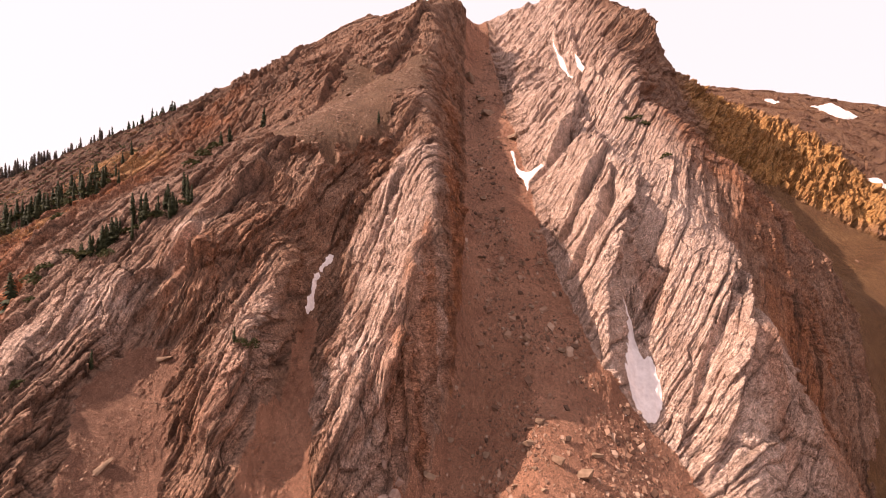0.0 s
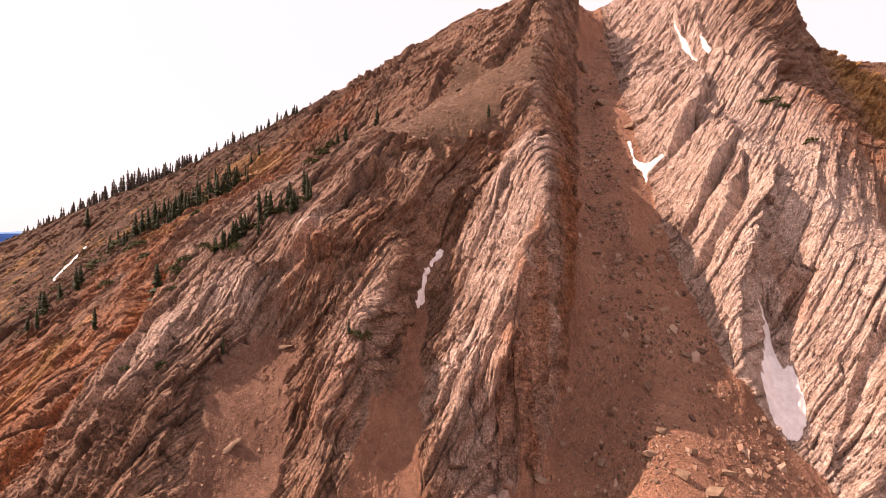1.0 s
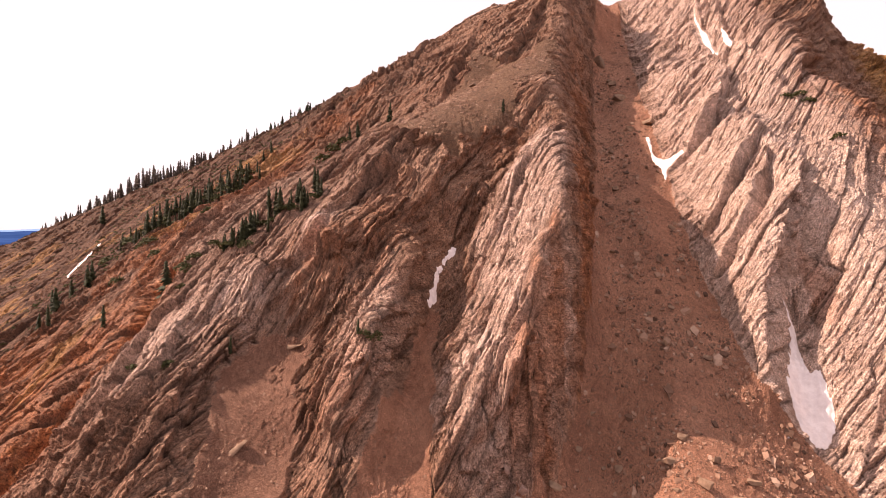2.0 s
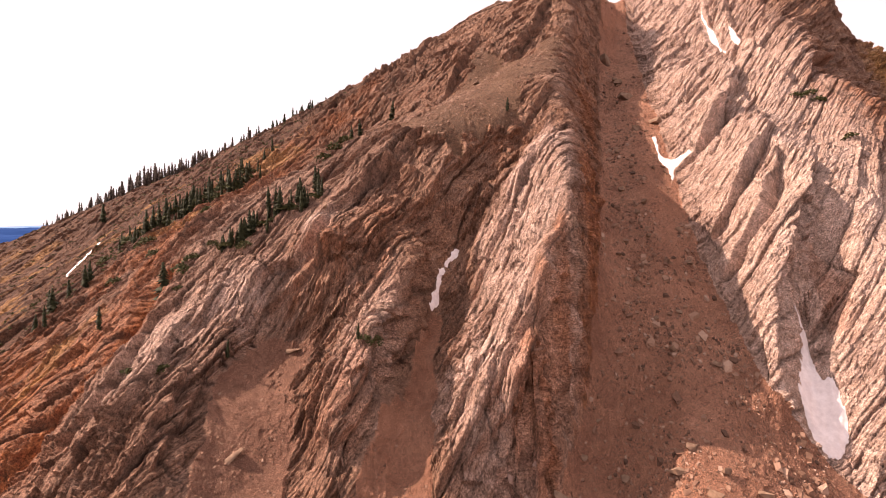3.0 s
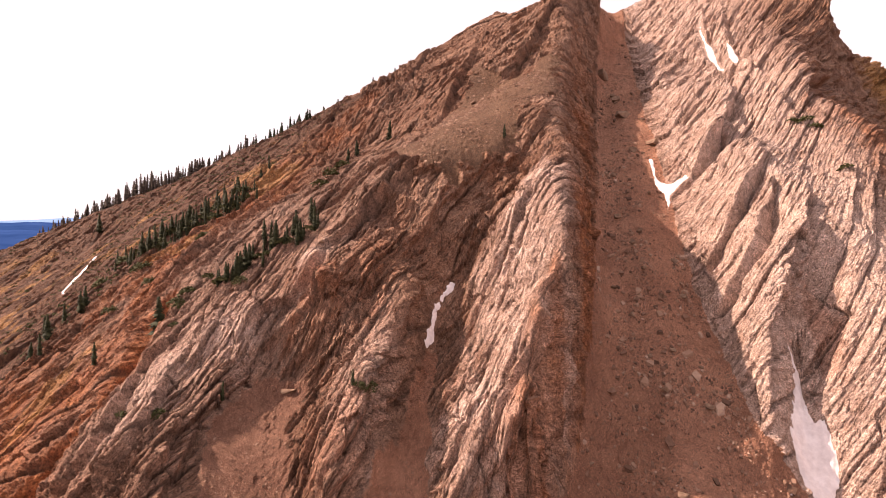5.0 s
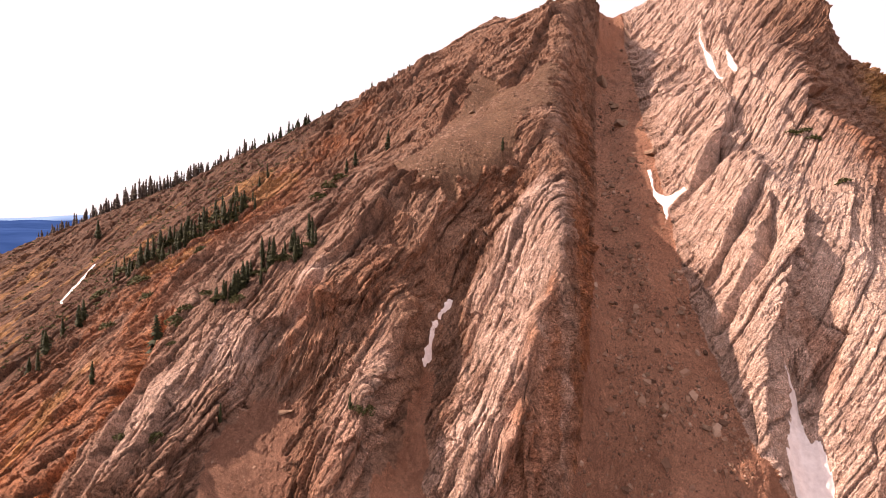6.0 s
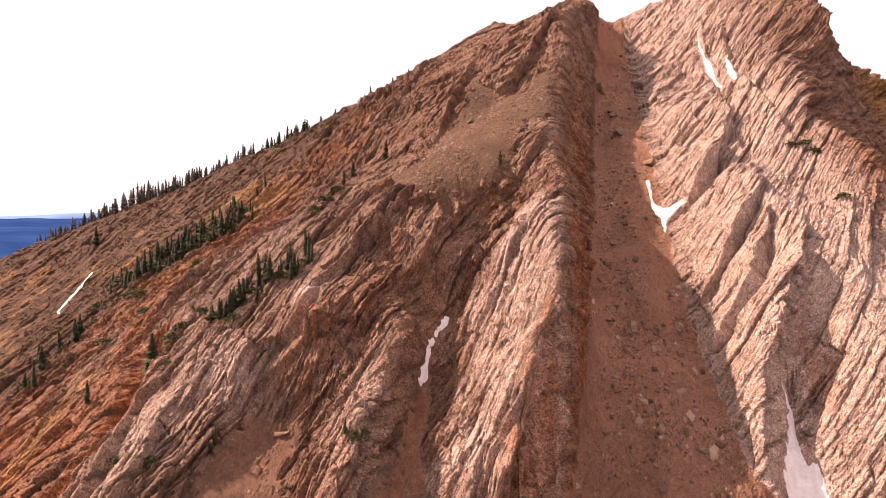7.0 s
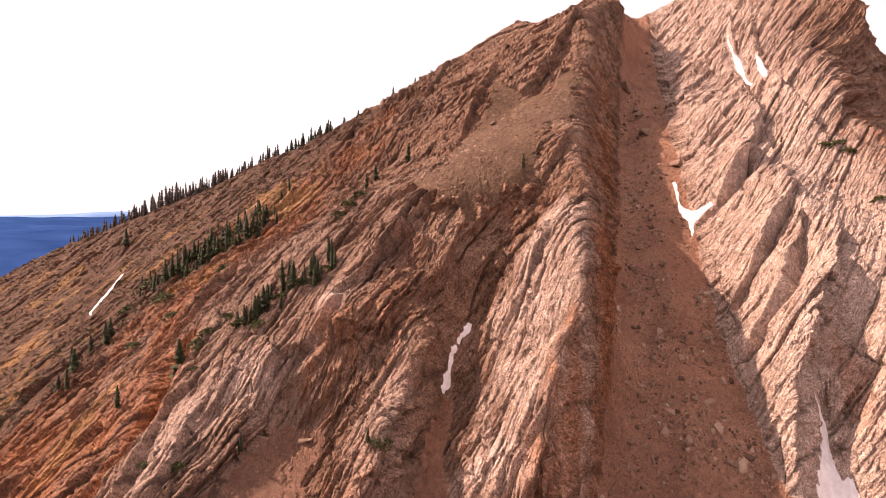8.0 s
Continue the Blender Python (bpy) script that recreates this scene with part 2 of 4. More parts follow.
ledge(1.3, 1.2, 7, 6, (-160, 95), (-132, 125), (-120, 155), (-112, 190), (-108, 230))
ledge(1.2, 1.0, 8, 6, (-200, 140), (-165, 170), (-140, 225), (-120, 280))
ledge(2.4, 3.4, 5, 3.5, (-77.7, 130.4), (-74.3, 137.4), (-66.8, 140.7), (-63.0, 147.6))
ledge(1.8, 2.6, 4, 3, (-74.6, 129.2), (-67.1, 135.6), (-57.4, 140.4), (-55.2, 150.0))
ledge(1.5, 2.2, 4, 3, (-70.0, 127.7), (-60.3, 134.0), (-51.2, 143.9), (-46.0, 160.9))
ledge(1.8, 2.4, 5, 4, (-66.4, 146.4), (-61.5, 157.3), (-54.9, 172.3))
ledge(2.0, 2.8, 4, 3, (-97.6, 94.0), (-96.8, 111.6), (-99.6, 126.5), (-94.0, 131.5))
ledge(2.0, 3.0, 4, 3, (-84.6, 90.0), (-84.2, 103.8), (-88.0, 119.8), (-88.5, 128.4))
ledge(1.8, 2.6, 4, 3, (-75.0, 88.4), (-76.7, 102.5), (-80.5, 113.8))
ledge(1.6, 2.4, 4, 3, (-71.1, 90.2), (-72.4, 100.2), (-77.5, 114.5))
ledge(1.6, 2.2, 4, 3.5, (-50.9, 106.6), (-45.2, 110.3), (-41.5, 118.5), (-39.3, 139.3), (-38.7, 158.7))
ledge(1.2, 1.6, 3.5, 2.5, (-45.9, 104.4), (-41.8, 110.5), (-38.3, 123.8), (-36.7, 137.9))
ledge(1.2, 1.8, 3.5, 2.5, (-22.0, 111.9), (-16.5, 117.6), (-10.5, 121.9), (-6.4, 127.2))
ledge(2.0, 2.4, 6, 5, (-57.7, 222.4), (-57.0, 271.2), (-52.0, 321.7))
ledge(2.2, 2.6, 6, 5, (-35.6, 283.1), (-24.9, 299.4), (-12.9, 313.1))
ledge(1.8, 2.2, 5, 4, (-60.0, 162.3), (-53.6, 173.6), (-46.5, 187.6))
ledge(1.6, 2.0, 5, 4, (-47.1, 154.3), (-41.1, 167.3), (-34.0, 181.6), (-28.7, 193.4))



def ledges(x, y):
    out = np.zeros(x.shape, np.float32)
    for up, down, wl, wr, pts in LEDGES:
        seg = [math.hypot(b[0] - a[0], b[1] - a[1]) for a, b in zip(pts, pts[1:])]
        whole, run, reach = sum(seg), 0.0, 4 * max(wl, wr)
        xs, ys = [p[0] for p in pts], [p[1] for p in pts]
        m = (x > min(xs) - reach) & (x < max(xs) + reach) & (y > min(ys) - reach) & (y < max(ys) + reach)
        px, py = x[m], y[m]
        px = px + 0.8 * fbm(px / 4, py / 6, 141, 2) + 0.4 * vnoise(py / 3.0, px * 0, 9)
        best, side, tau, lean = np.full(px.shape, 1e9, np.float32), np.ones(px.shape, np.float32), np.zeros(px.shape, np.float32), np.zeros(px.shape, np.float32)
        for (a, b), ln in zip(zip(pts, pts[1:]), seg):
            ex, ey = b[0] - a[0], b[1] - a[1]
            t = np.clip(((px - a[0]) * ex + (py - a[1]) * ey) / (ln * ln), 0, 1)
            d = np.hypot(px - a[0] - t * ex, py - a[1] - t * ey)
            cr = (ex * (py - a[1]) - ey * (px - a[0])) / ln
            near = (d < best - 0.02) | ((d < best + 0.02) & (np.abs(cr) > lean))
            lean = np.where(near, np.abs(cr), lean)
            best, side, tau = np.where(near, d, best), np.where(near, np.sign(cr), side), np.where(near, (run + t * ln) / whole, tau)
            run += ln
        fade = smooth(0, 0.15, tau) * smooth(1, 0.85, tau) * np.clip(0.85 + 0.7 * vnoise(tau * whole / 9, tau * 0 + up, 151), 0.1, 1.5)
        gap = side * best
        step = smooth(-0.65, 0.4, gap)
        out[m] += fade * (step * up * np.exp(-np.maximum(gap, 0) / wl) - (1 - step) * down * np.exp(-np.maximum(-gap, 0) / wr))
    return out


def facets(x, y, seed):
    """Broken blocks: flat faces, each at a height and tilt of its own."""
    ix, iy = np.floor(x), np.floor(y)
    best = np.full(x.shape, 9.0, np.float32)
    bx, by, bi, bj = np.zeros_like(best), np.zeros_like(best), np.zeros_like(best), np.zeros_like(best)
    for dx in (-1, 0, 1):
        for dy in (-1, 0, 1):
            cx, cy = ix + dx, iy + dy
            qx, qy = x - cx - hash2(cx, cy, seed), y - cy - hash2(cx, cy, seed + 1)
            d = qx * qx + qy * qy
            n = d < best
            best = np.where(n, d, best)
            bx, by, bi, bj = np.where(n, qx, bx), np.where(n, qy, by), np.where(n, cx, bi), np.where(n, cy, bj)
    return (hash2(bi, bj, seed + 2) - 0.5) + 1.3 * bx * (hash2(bi, bj, seed + 3) - 0.35) + 1.3 * by * (hash2(bi, bj, seed + 4) - 0.5)


def jointed(q, s, lam, length, seed):
    """Tilted beds of thickness lam, split by joints into blocks: height of each block, and nearness to its cracks."""
    p = q / lam + 0.8 * vnoise(q / lam * 0.37, s / lam / 12, seed) + 0.3 * vnoise(q / lam * 0.9, s / lam / 5, seed + 9)
    i = np.floor(p)
    f = p - i
    run = length * (0.55 + 1.1 * hash2(i, i * 0 + 1, seed + 1))
    r = s / run + 17 * hash2(i, i * 0 + 2, seed + 2) + 0.3 * vnoise(s / run * 1.3, i * 5.3, seed + 3) + 0.25 * (f - 0.5)
    j = np.floor(r)
    g = r - j
    bed_h = vnoise(s / (5 * lam) + 31 * hash2(i, i * 0 + 3, seed), i * 7.7, seed + 4)
    lift = 0.55 * bed_h + 0.75 * (hash2(i, j, seed + 5) - 0.5)
    tilt = (f - 0.5) * (1.5 * hash2(i, j, seed + 6) - 0.35) + (g - 0.5) * 1.2 * (hash2(i, j, seed + 7) - 0.5)
    edge = np.minimum(np.minimum(f, 1 - f) * lam, np.minimum(g, 1 - g) * run)
    return lift + tilt, edge


def slabs(x, y, z):
    """Relief of the tilted beds and joints, outward from the slope."""
    v = 0.84 * y + 0.54 * z
    bend = np.interp(x, [-230, -120, -88, -50, 0, 40, 60, 90, 140, 260], [0.4, 0.38, 0.14, 0.35, 0.5, 0.85, 0.8, 0.5, 0.15, 0.1])
    bend_high = np.interp(x, [-240, -110, -60, 0, 40, 130, 260], [0.0, 0.1, 0.22, 0.45, 0.85, 0.95, 0.6])
    q = x - bend * (v - 170) - (bend_high - bend) * 15 * np.logaddexp(0, (v - 240) / 15) + 1.2 * fbm(x / 34, v / 34, 21) + 0.4 * fbm(x / 6, v / 9, 22)
    s = v + bend * x + 1.2 * fbm(x / 9, v / 9, 23)
    east = smooth(20, 45, x) * smooth(130, 105, x)
    planar = np.clip(east + 0.95 * smooth(1.25, 0.5, np.hypot((x + 13) / 15, (y - 150) / 32)) + 0.6 * smooth(1.2, 0.5, np.hypot((x + 95) / 42, (y - 135) / 50)), 0, 1)
    high = smooth(250, 340, y)
    crumbly = np.clip(0.5 + 1.1 * fbm(q / 14, s / 30, 25), 0.1, 1.0)
    a, ea = jointed(q, s, 8.5, 26, 300)
    b, eb = jointed(q, s, 3.1, 10, 320)
    c, ec = jointed(q, s, 1.25, 3.6, 340)
    bold = smooth(1.2, 0.5, np.hypot((x + 92) / 26, (y - 118) / 38))
    show = np.clip(0.5 + 1.5 * fbm(q / 22, s / 45, 26) + 0.6 * bold, 0.05, 1.3)
    show_b = np.clip(0.4 + 1.7 * fbm(q / 8, s / 18, 27) + 0.4 * bold, 0.0, 1.2)
    d = (1.9 + 0.9 * high) * show * a + (1.25 + 0.5 * high) * show_b * b + 0.6 * np.clip(0.6 + 1.2 * fbm(q / 4, s / 9, 28), 0.15, 1.1) * c
    d = d - 1.1 * show * np.exp(-ea / 0.4) - 0.8 * show_b * np.exp(-eb / 0.28) - 0.25 * np.exp(-ec / 0.2)
    d = d + (1.3 - 0.9 * planar) * facets(q / 12, s / 26, 190) + (1.3 + 1.1 * high - 0.95 * planar) * facets(q / 4.6, s / 8.6, 200)
    d = d + (0.9 * crumbly + 0.3 * high) * (1 - 0.7 * planar) * facets((x + 0.4 * q) / 2.3, v / 2.5, 210) + 0.6 * crumbly * (1 - 0.6 * planar) * facets(x / 1.05, v / 1.0, 220)
    d = d + 0.22 * fbm(x / 0.8, v / 0.8, 51, 2) + 0.8 * fbm(x / 10.0, v / 10.0, 52, 2)
    # Nearness to the bed cracks, used to paint crevice shade.
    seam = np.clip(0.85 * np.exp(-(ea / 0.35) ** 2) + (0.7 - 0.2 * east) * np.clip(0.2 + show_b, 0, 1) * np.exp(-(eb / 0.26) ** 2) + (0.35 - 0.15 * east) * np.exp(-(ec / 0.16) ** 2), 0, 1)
    return d + ledges(x, y), q, s, seam


def along(x, y, pts):
    """Distance in plan to a line."""
    best = np.full(x.shape, 1e9, np.float32)
    for (ax, ay), (bx, by) in zip(pts, pts[1:]):
        ex, ey = bx - ax, by - ay
        t = np.clip(((x - ax) * ex + (y - ay) * ey) / (ex * ex + ey * ey), 0, 1)
        best = np.minimum(best, np.hypot(x - ax - t * ex, y - ay - t * ey))
    return best


NA, NR = 1150, 900
az = np.radians(np.linspace(-56, 43, NA)).astype(np.float32)
rad = (82 * (560 / 82) ** np.linspace(0, 1, NR)).astype(np.float32)
AZ, RAD = np.meshgrid(az, rad)
X0, Y0 = RAD * np.tan(AZ), RAD.copy()
Z0 = form(X0, Y0)
covers = cover(X0, Y0)
loose = np.maximum.reduce(covers)
snowy = np.maximum.reduce([inside(X0, Y0, o) for o in SNOW.values()])
rocky = (1 - smooth(-1.2, 0.4, loose)) * (1 - smooth(-1.0, 0.6, snowy))
RELIEF, BQ, BS, SEAM = slabs(X0, Y0, Z0)
RELIEF = RELIEF * (1 - 0.35 * smooth(-15, 10, inside(X0, Y0, WEST))) * (1 + 0.5 * smooth(-10, 10, inside(X0, Y0, OCHRE)))
CLEFT = along(X0 + 1.5 * fbm(X0 / 7, Y0 / 7, 88), Y0, [(-116, 88), (-111, 98.6), (-107.4, 107.7), (-104, 119), (-108, 132), (-113, 146)])
CREST = [p[:2] for p in FORM[0]]
RELIEF = RELIEF * (1 - 0.6 * np.exp(-(along(X0, Y0, CREST) / 5) ** 2))
SKYLINE = next(f for f in FORM if f[0] == (-440, 400, 60))
brink = np.exp(-(along(X0, Y0, [p[:2] for p in SKYLINE]) / 28) ** 2)
RELIEF = RELIEF * (1 - 0.3 * brink) - (0.5 + 1.5 * smooth(30, 70, X0)) * brink
bank = np.clip(0.45 + 1.6 * fbm(X0 / 9, Y0 / 16, 83, 3), 0, 1)
LOOSE = 0.3 * fbm(X0 / 7, Y0 / 7, 81) + 0.14 * fbm(X0 / 1.3, Y0 / 1.3, 82, 3) + bank * (0.34 * facets(X0 / 1.5, Y0 / 1.9, 84) + 0.2 * facets(X0 / 0.7, Y0 / 0.9, 87))
RELIEF = RELIEF * (1 - 0.6 * smooth(1.2, 0.4, np.hypot((X0 + 41) / 8, (Y0 - 142) / 14)))
D = rocky * (RELIEF - 6.0 * np.exp(-(CLEFT / 2.8) ** 2)) + (1 - rocky) * LOOSE
steep = smooth(1.3, 2.6, np.abs(np.gradient(Z0, axis=1) / np.gradient(X0, axis=1))) * rocky
D = D + smooth(-8, 8, inside(X0, Y0, OCHRE)) * 2.0 * facets(X0 / 8 + 0.3 * fbm(X0 / 9, Y0 / 9, 71), Y0 / 14, 230) + smooth(-2, 6, covers[5]) * (1.6 * facets(X0 / 11, Y0 / 9, 240) + 0.7 * facets(X0 / 4, Y0 / 4, 250))
SLX = np.gradient(Z0, axis=1) / np.gradient(X0, axis=1)
SLY = np.gradient(Z0, axis=0) / np.gradient(RAD, axis=0) - SLX * np.tan(AZ)
LEN = np.sqrt(1 + SLX ** 2 + SLY ** 2)
PX = X0 - D * SLX / LEN + steep * (1.6 * facets(Y0 / 5.5, Z0 / 5.0, 260) + 1.2 * facets(Y0 / 2.1, Z0 / 2.2, 270) + 0.5 * facets(Y0 / 0.9, Z0 / 0.9, 280))
PY, PZ = Y0 - D * SLY / LEN, Z0 + D / LEN


# ---- materials ----
def material(name):
    m = bpy.data.materials.new(name)
    m.use_nodes = True
    nt = m.node_tree
    b = nt.nodes["Principled BSDF"]
    b.inputs["Specular IOR Level"].default_value = 0.25
    return m, nt, b


def ramp(nt, fac, stops):
    r = nt.nodes.new("ShaderNodeValToRGB")
    els = r.color_ramp.elements
    while len(els) < len(stops):
        els.new(0.5)
    for el, (p, c) in zip(els, stops):
        el.position, el.color = p, (*c, 1)
    nt.links.new(fac, r.inputs[0])
    return r.outputs[0]


def noise_tex(nt, scale, detail=4, rough=0.6, vec=None):
    n = nt.nodes.new("ShaderNodeTexNoise")
    n.inputs["Scale"].default_value, n.inputs["Detail"].default_value, n.inputs["Roughness"].default_value = scale, detail, rough
    if vec is None:
        g = nt.nodes.new("ShaderNodeNewGeometry")
        vec = g.outputs["Position"]
    nt.links.new(vec, n.inputs["Vector"])
    return n.outputs[0]


def mix(nt, fac, a, b, kind="MIX"):
    n = nt.nodes.new("ShaderNodeMix")
    n.data_type, n.blend_type = "RGBA", kind
    for sock, val in ((n.inputs[0], fac), (n.inputs[6], a), (n.inputs[7], b)):
        if isinstance(val, (int, float)):
            sock.default_value = val
        elif isinstance(val, tuple):
            sock.default_value = (*val, 1)
        else:
            nt.links.new(val, sock)
    return n.outputs[2]


def attr(nt, name):
    a = nt.nodes.new("ShaderNodeAttribute")
    a.attribute_name = name
    return a.outputs["Fac"]


def bump(nt, b, height, dist, strength=0.6):
    n = nt.nodes.new("ShaderNodeBump")
    n.inputs["Distance"].default_value, n.inputs["Strength"].default_value = dist, strength
    nt.links.new(height, n.inputs["Height"])
    nt.links.new(n.outputs[0], b.inputs["Normal"])


def stretched(nt, sx, sy, sz):
    """Place in the beds: across them, along them, out of the slope, scaled."""
    a = nt.nodes.new("ShaderNodeAttribute")
    a.attribute_name = "bed"
    v = nt.nodes.new("ShaderNodeVectorMath")
    v.operation = "MULTIPLY"
    v.inputs[1].default_value = (sx, sy, sz)
    nt.links.new(a.outputs["Vector"], v.inputs[0])
    return v.outputs[0]


def math_node(nt, op, a, b):
    n = nt.nodes.new("ShaderNodeMath")
    n.operation = op
    for sock, val in ((n.inputs[0], a), (n.inputs[1], b)):
        if isinstance(val, (int, float)):
            sock.default_value = val
        else:
            nt.links.new(val, sock)
    return n.outputs[0]


def cells(nt, vec, feature="F1"):
    n = nt.nodes.new("ShaderNodeTexVoronoi")
    n.feature = feature
    nt.links.new(vec, n.inputs["Vector"])
    return n.outputs


def place(nt, scale):
    g = nt.nodes.new("ShaderNodeNewGeometry")
    v = nt.nodes.new("ShaderNodeVectorMath")
    v.operation = "SCALE"
    v.inputs["Scale"].default_value = scale
    nt.links.new(g.outputs["Position"], v.inputs[0])
    return v.outputs[0]


def grey(nt, colour):
    n = nt.nodes.new("ShaderNodeRGBToBW")
    nt.links.new(colour, n.inputs[0])
    return n.outputs[0]


def warped(nt, vec, scale, amount):
    """Bends a place by noise, so that its cracks run unevenly."""
    n = nt.nodes.new("ShaderNodeTexNoise")
    n.inputs["Scale"].default_value, n.inputs["Detail"].default_value = scale, 3
    nt.links.new(vec, n.inputs["Vector"])
    v = nt.nodes.new("ShaderNodeVectorMath")
    v.operation = "MULTIPLY_ADD"
    v.inputs[1].default_value = (amount, amount, amount)
    nt.links.new(n.outputs["Color"], v.inputs[0])
    nt.links.new(vec, v.inputs[2])
    return v.outputs[0]


def rock_material():
    m, nt, b = material("limestone")
    big, mid, fine = noise_tex(nt, 0.05, 5), noise_tex(nt, 0.45, 5), noise_tex(nt, 2.2, 6, 0.75)
    blotch = noise_tex(nt, 0.16, 6, 0.65)
    streak = noise_tex(nt, 1.0, 6, 0.7, stretched(nt, 0.6, 0.12, 0.3))
    thin = noise_tex(nt, 1.0, 5, 0.75, stretched(nt, 2.4, 0.9, 1.0))
    block = grey(nt, cells(nt, warped(nt, stretched(nt, 0.8, 0.45, 0.5), 0.8, 0.7))["Color"])
    chip = grey(nt, cells(nt, warped(nt, place(nt, 1.3), 0.9, 0.6))["Color"])
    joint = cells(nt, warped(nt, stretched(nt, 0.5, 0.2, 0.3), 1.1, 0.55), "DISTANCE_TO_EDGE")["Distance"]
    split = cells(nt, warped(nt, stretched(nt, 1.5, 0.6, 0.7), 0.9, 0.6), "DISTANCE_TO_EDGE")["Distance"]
    base = ramp(nt, big, [(0.3, (0.22, 0.105, 0.064)), (0.5, (0.30, 0.165, 0.108)), (0.7, (0.37, 0.228, 0.165))])
    base = mix(nt, attr(nt, "soil"), base, ramp(nt, mid, [(0.3, (0.075, 0.034, 0.019)), (0.65, (0.165, 0.076, 0.043))]))
    base = mix(nt, attr(nt, "pale"), base, ramp(nt, mid, [(0.3, (0.54, 0.375, 0.30)), (0.65, (0.76, 0.58, 0.50))]))
    c = mix(nt, attr(nt, "iron"), base, ramp(nt, mid, [(0.3, (0.23, 0.07, 0.03)), (0.6, (0.42, 0.16, 0.062))]))
    c = mix(nt, attr(nt, "ochre"), c, ramp(nt, mid, [(0.3, (0.30, 0.135, 0.045)), (0.6, (0.52, 0.28, 0.10))]))
    c = mix(nt, 0.8, c, ramp(nt, blotch, [(0.34, (0.72, 0.66, 0.62)), (0.5, (1.0, 0.98, 0.97)), (0.66, (1.2, 1.2, 1.2))]), "MULTIPLY")
    c = mix(nt, 0.45, c, ramp(nt, streak, [(0.34, (0.5, 0.46, 0.44)), (0.5, (1.0, 0.98, 0.97)), (0.68, (1.25, 1.25, 1.25))]), "MULTIPLY")
    c = mix(nt, 0.8, c, ramp(nt, thin, [(0.38, (0.45, 0.42, 0.4)), (0.47, (1.0, 1.0, 1.0)), (0.66, (1.35, 1.35, 1.35))]), "MULTIPLY")
    c = mix(nt, 0.95, c, ramp(nt, fine, [(0.38, (0.4, 0.37, 0.35)), (0.46, (0.95, 0.94, 0.93)), (0.54, (1.08, 1.08, 1.08)), (0.64, (1.55, 1.55, 1.55))]), "MULTIPLY")
    c = mix(nt, 0.7, c, ramp(nt, block, [(0.15, (0.72, 0.7, 0.68)), (0.85, (1.22, 1.22, 1.22))]), "MULTIPLY")
    c = mix(nt, 0.6, c, ramp(nt, chip, [(0.15, (0.7, 0.68, 0.66)), (0.5, (1.03, 1.03, 1.03)), (0.85, (1.4, 1.4, 1.4))]), "MULTIPLY")
    # Crack lines carry crevice shade as dark colour, without relief of their own.
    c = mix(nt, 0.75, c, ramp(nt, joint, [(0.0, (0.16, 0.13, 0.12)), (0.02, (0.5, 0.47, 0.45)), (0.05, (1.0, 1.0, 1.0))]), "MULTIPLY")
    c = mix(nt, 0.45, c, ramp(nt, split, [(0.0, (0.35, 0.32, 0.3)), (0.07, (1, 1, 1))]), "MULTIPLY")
    # Crevice shade painted dark into the rock colour along the seams.
    crevice_shade = math_node(nt, "MULTIPLY", attr(nt, "seam"), math_node(nt, "MULTIPLY", mid, 1.25))
    c = mix(nt, crevice_shade, c, (0.05, 0.032, 0.024))
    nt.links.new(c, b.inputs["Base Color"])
    b.inputs["Roughness"].default_value = 0.9
    h = math_node(nt, "ADD", math_node(nt, "MULTIPLY", thin, 0.8), math_node(nt, "ADD", math_node(nt, "MULTIPLY", fine, 1.2), math_node(nt, "MULTIPLY", streak, 0.8)))
    h = math_node(nt, "ADD", h, math_node(nt, "ADD", math_node(nt, "MULTIPLY", block, 0.6), math_node(nt, "MULTIPLY", chip, 0.5)))
    bump(nt, b, h, 0.6, 0.75)
    return m


def scree_material(name, lo, hi):
    m, nt, b = material(name)
    big, mid, fine = noise_tex(nt, 0.08, 5), noise_tex(nt, 0.7, 4), noise_tex(nt, 5.0, 4, 0.75)
    pebble = grey(nt, cells(nt, place(nt, 3.2))["Color"])
    cobble = grey(nt, cells(nt, place(nt, 1.1))["Color"])
    c = ramp(nt, big, [(0.35, lo), (0.65, hi)])
    c = mix(nt, 0.8, c, ramp(nt, mid, [(0.3, (0.72, 0.69, 0.67)), (0.65, (1.12, 1.12, 1.12))]), "MULTIPLY")
    c = mix(nt, 0.9, c, ramp(nt, fine, [(0.38, (0.42, 0.4, 0.38)), (0.5, (1, 1, 1)), (0.64, (1.6, 1.57, 1.54))]), "MULTIPLY")
    c = mix(nt, 0.9, c, ramp(nt, pebble, [(0.1, (0.45, 0.43, 0.41)), (0.6, (1.0, 1.0, 1.0)), (0.9, (1.9, 1.84, 1.78))]), "MULTIPLY")
    c = mix(nt, 0.6, c, ramp(nt, cobble, [(0.1, (0.6, 0.57, 0.55)), (0.7, (1.0, 1.0, 1.0)), (0.95, (1.8, 1.72, 1.65))]), "MULTIPLY")
    nt.links.new(c, b.inputs["Base Color"])
    b.inputs["Roughness"].default_value = 0.95
    bump(nt, b, math_node(nt, "ADD", fine, math_node(nt, "MULTIPLY", pebble, 0.7)), 0.35, 0.9)
    return m


M_ROCK = rock_material()
M_SCREE = scree_material("brown scree", (0.32, 0.155, 0.1), (0.44, 0.225, 0.148))
M_FAN = scree_material("fan scree", (0.22, 0.11, 0.074), (0.30, 0.158, 0.108))
M_UPPER = scree_material("olive scree", (0.16, 0.086, 0.052), (0.21, 0.118, 0.072))
M_BACK = scree_material("back slope rubble", (0.18, 0.085, 0.05), (0.27, 0.145, 0.085))
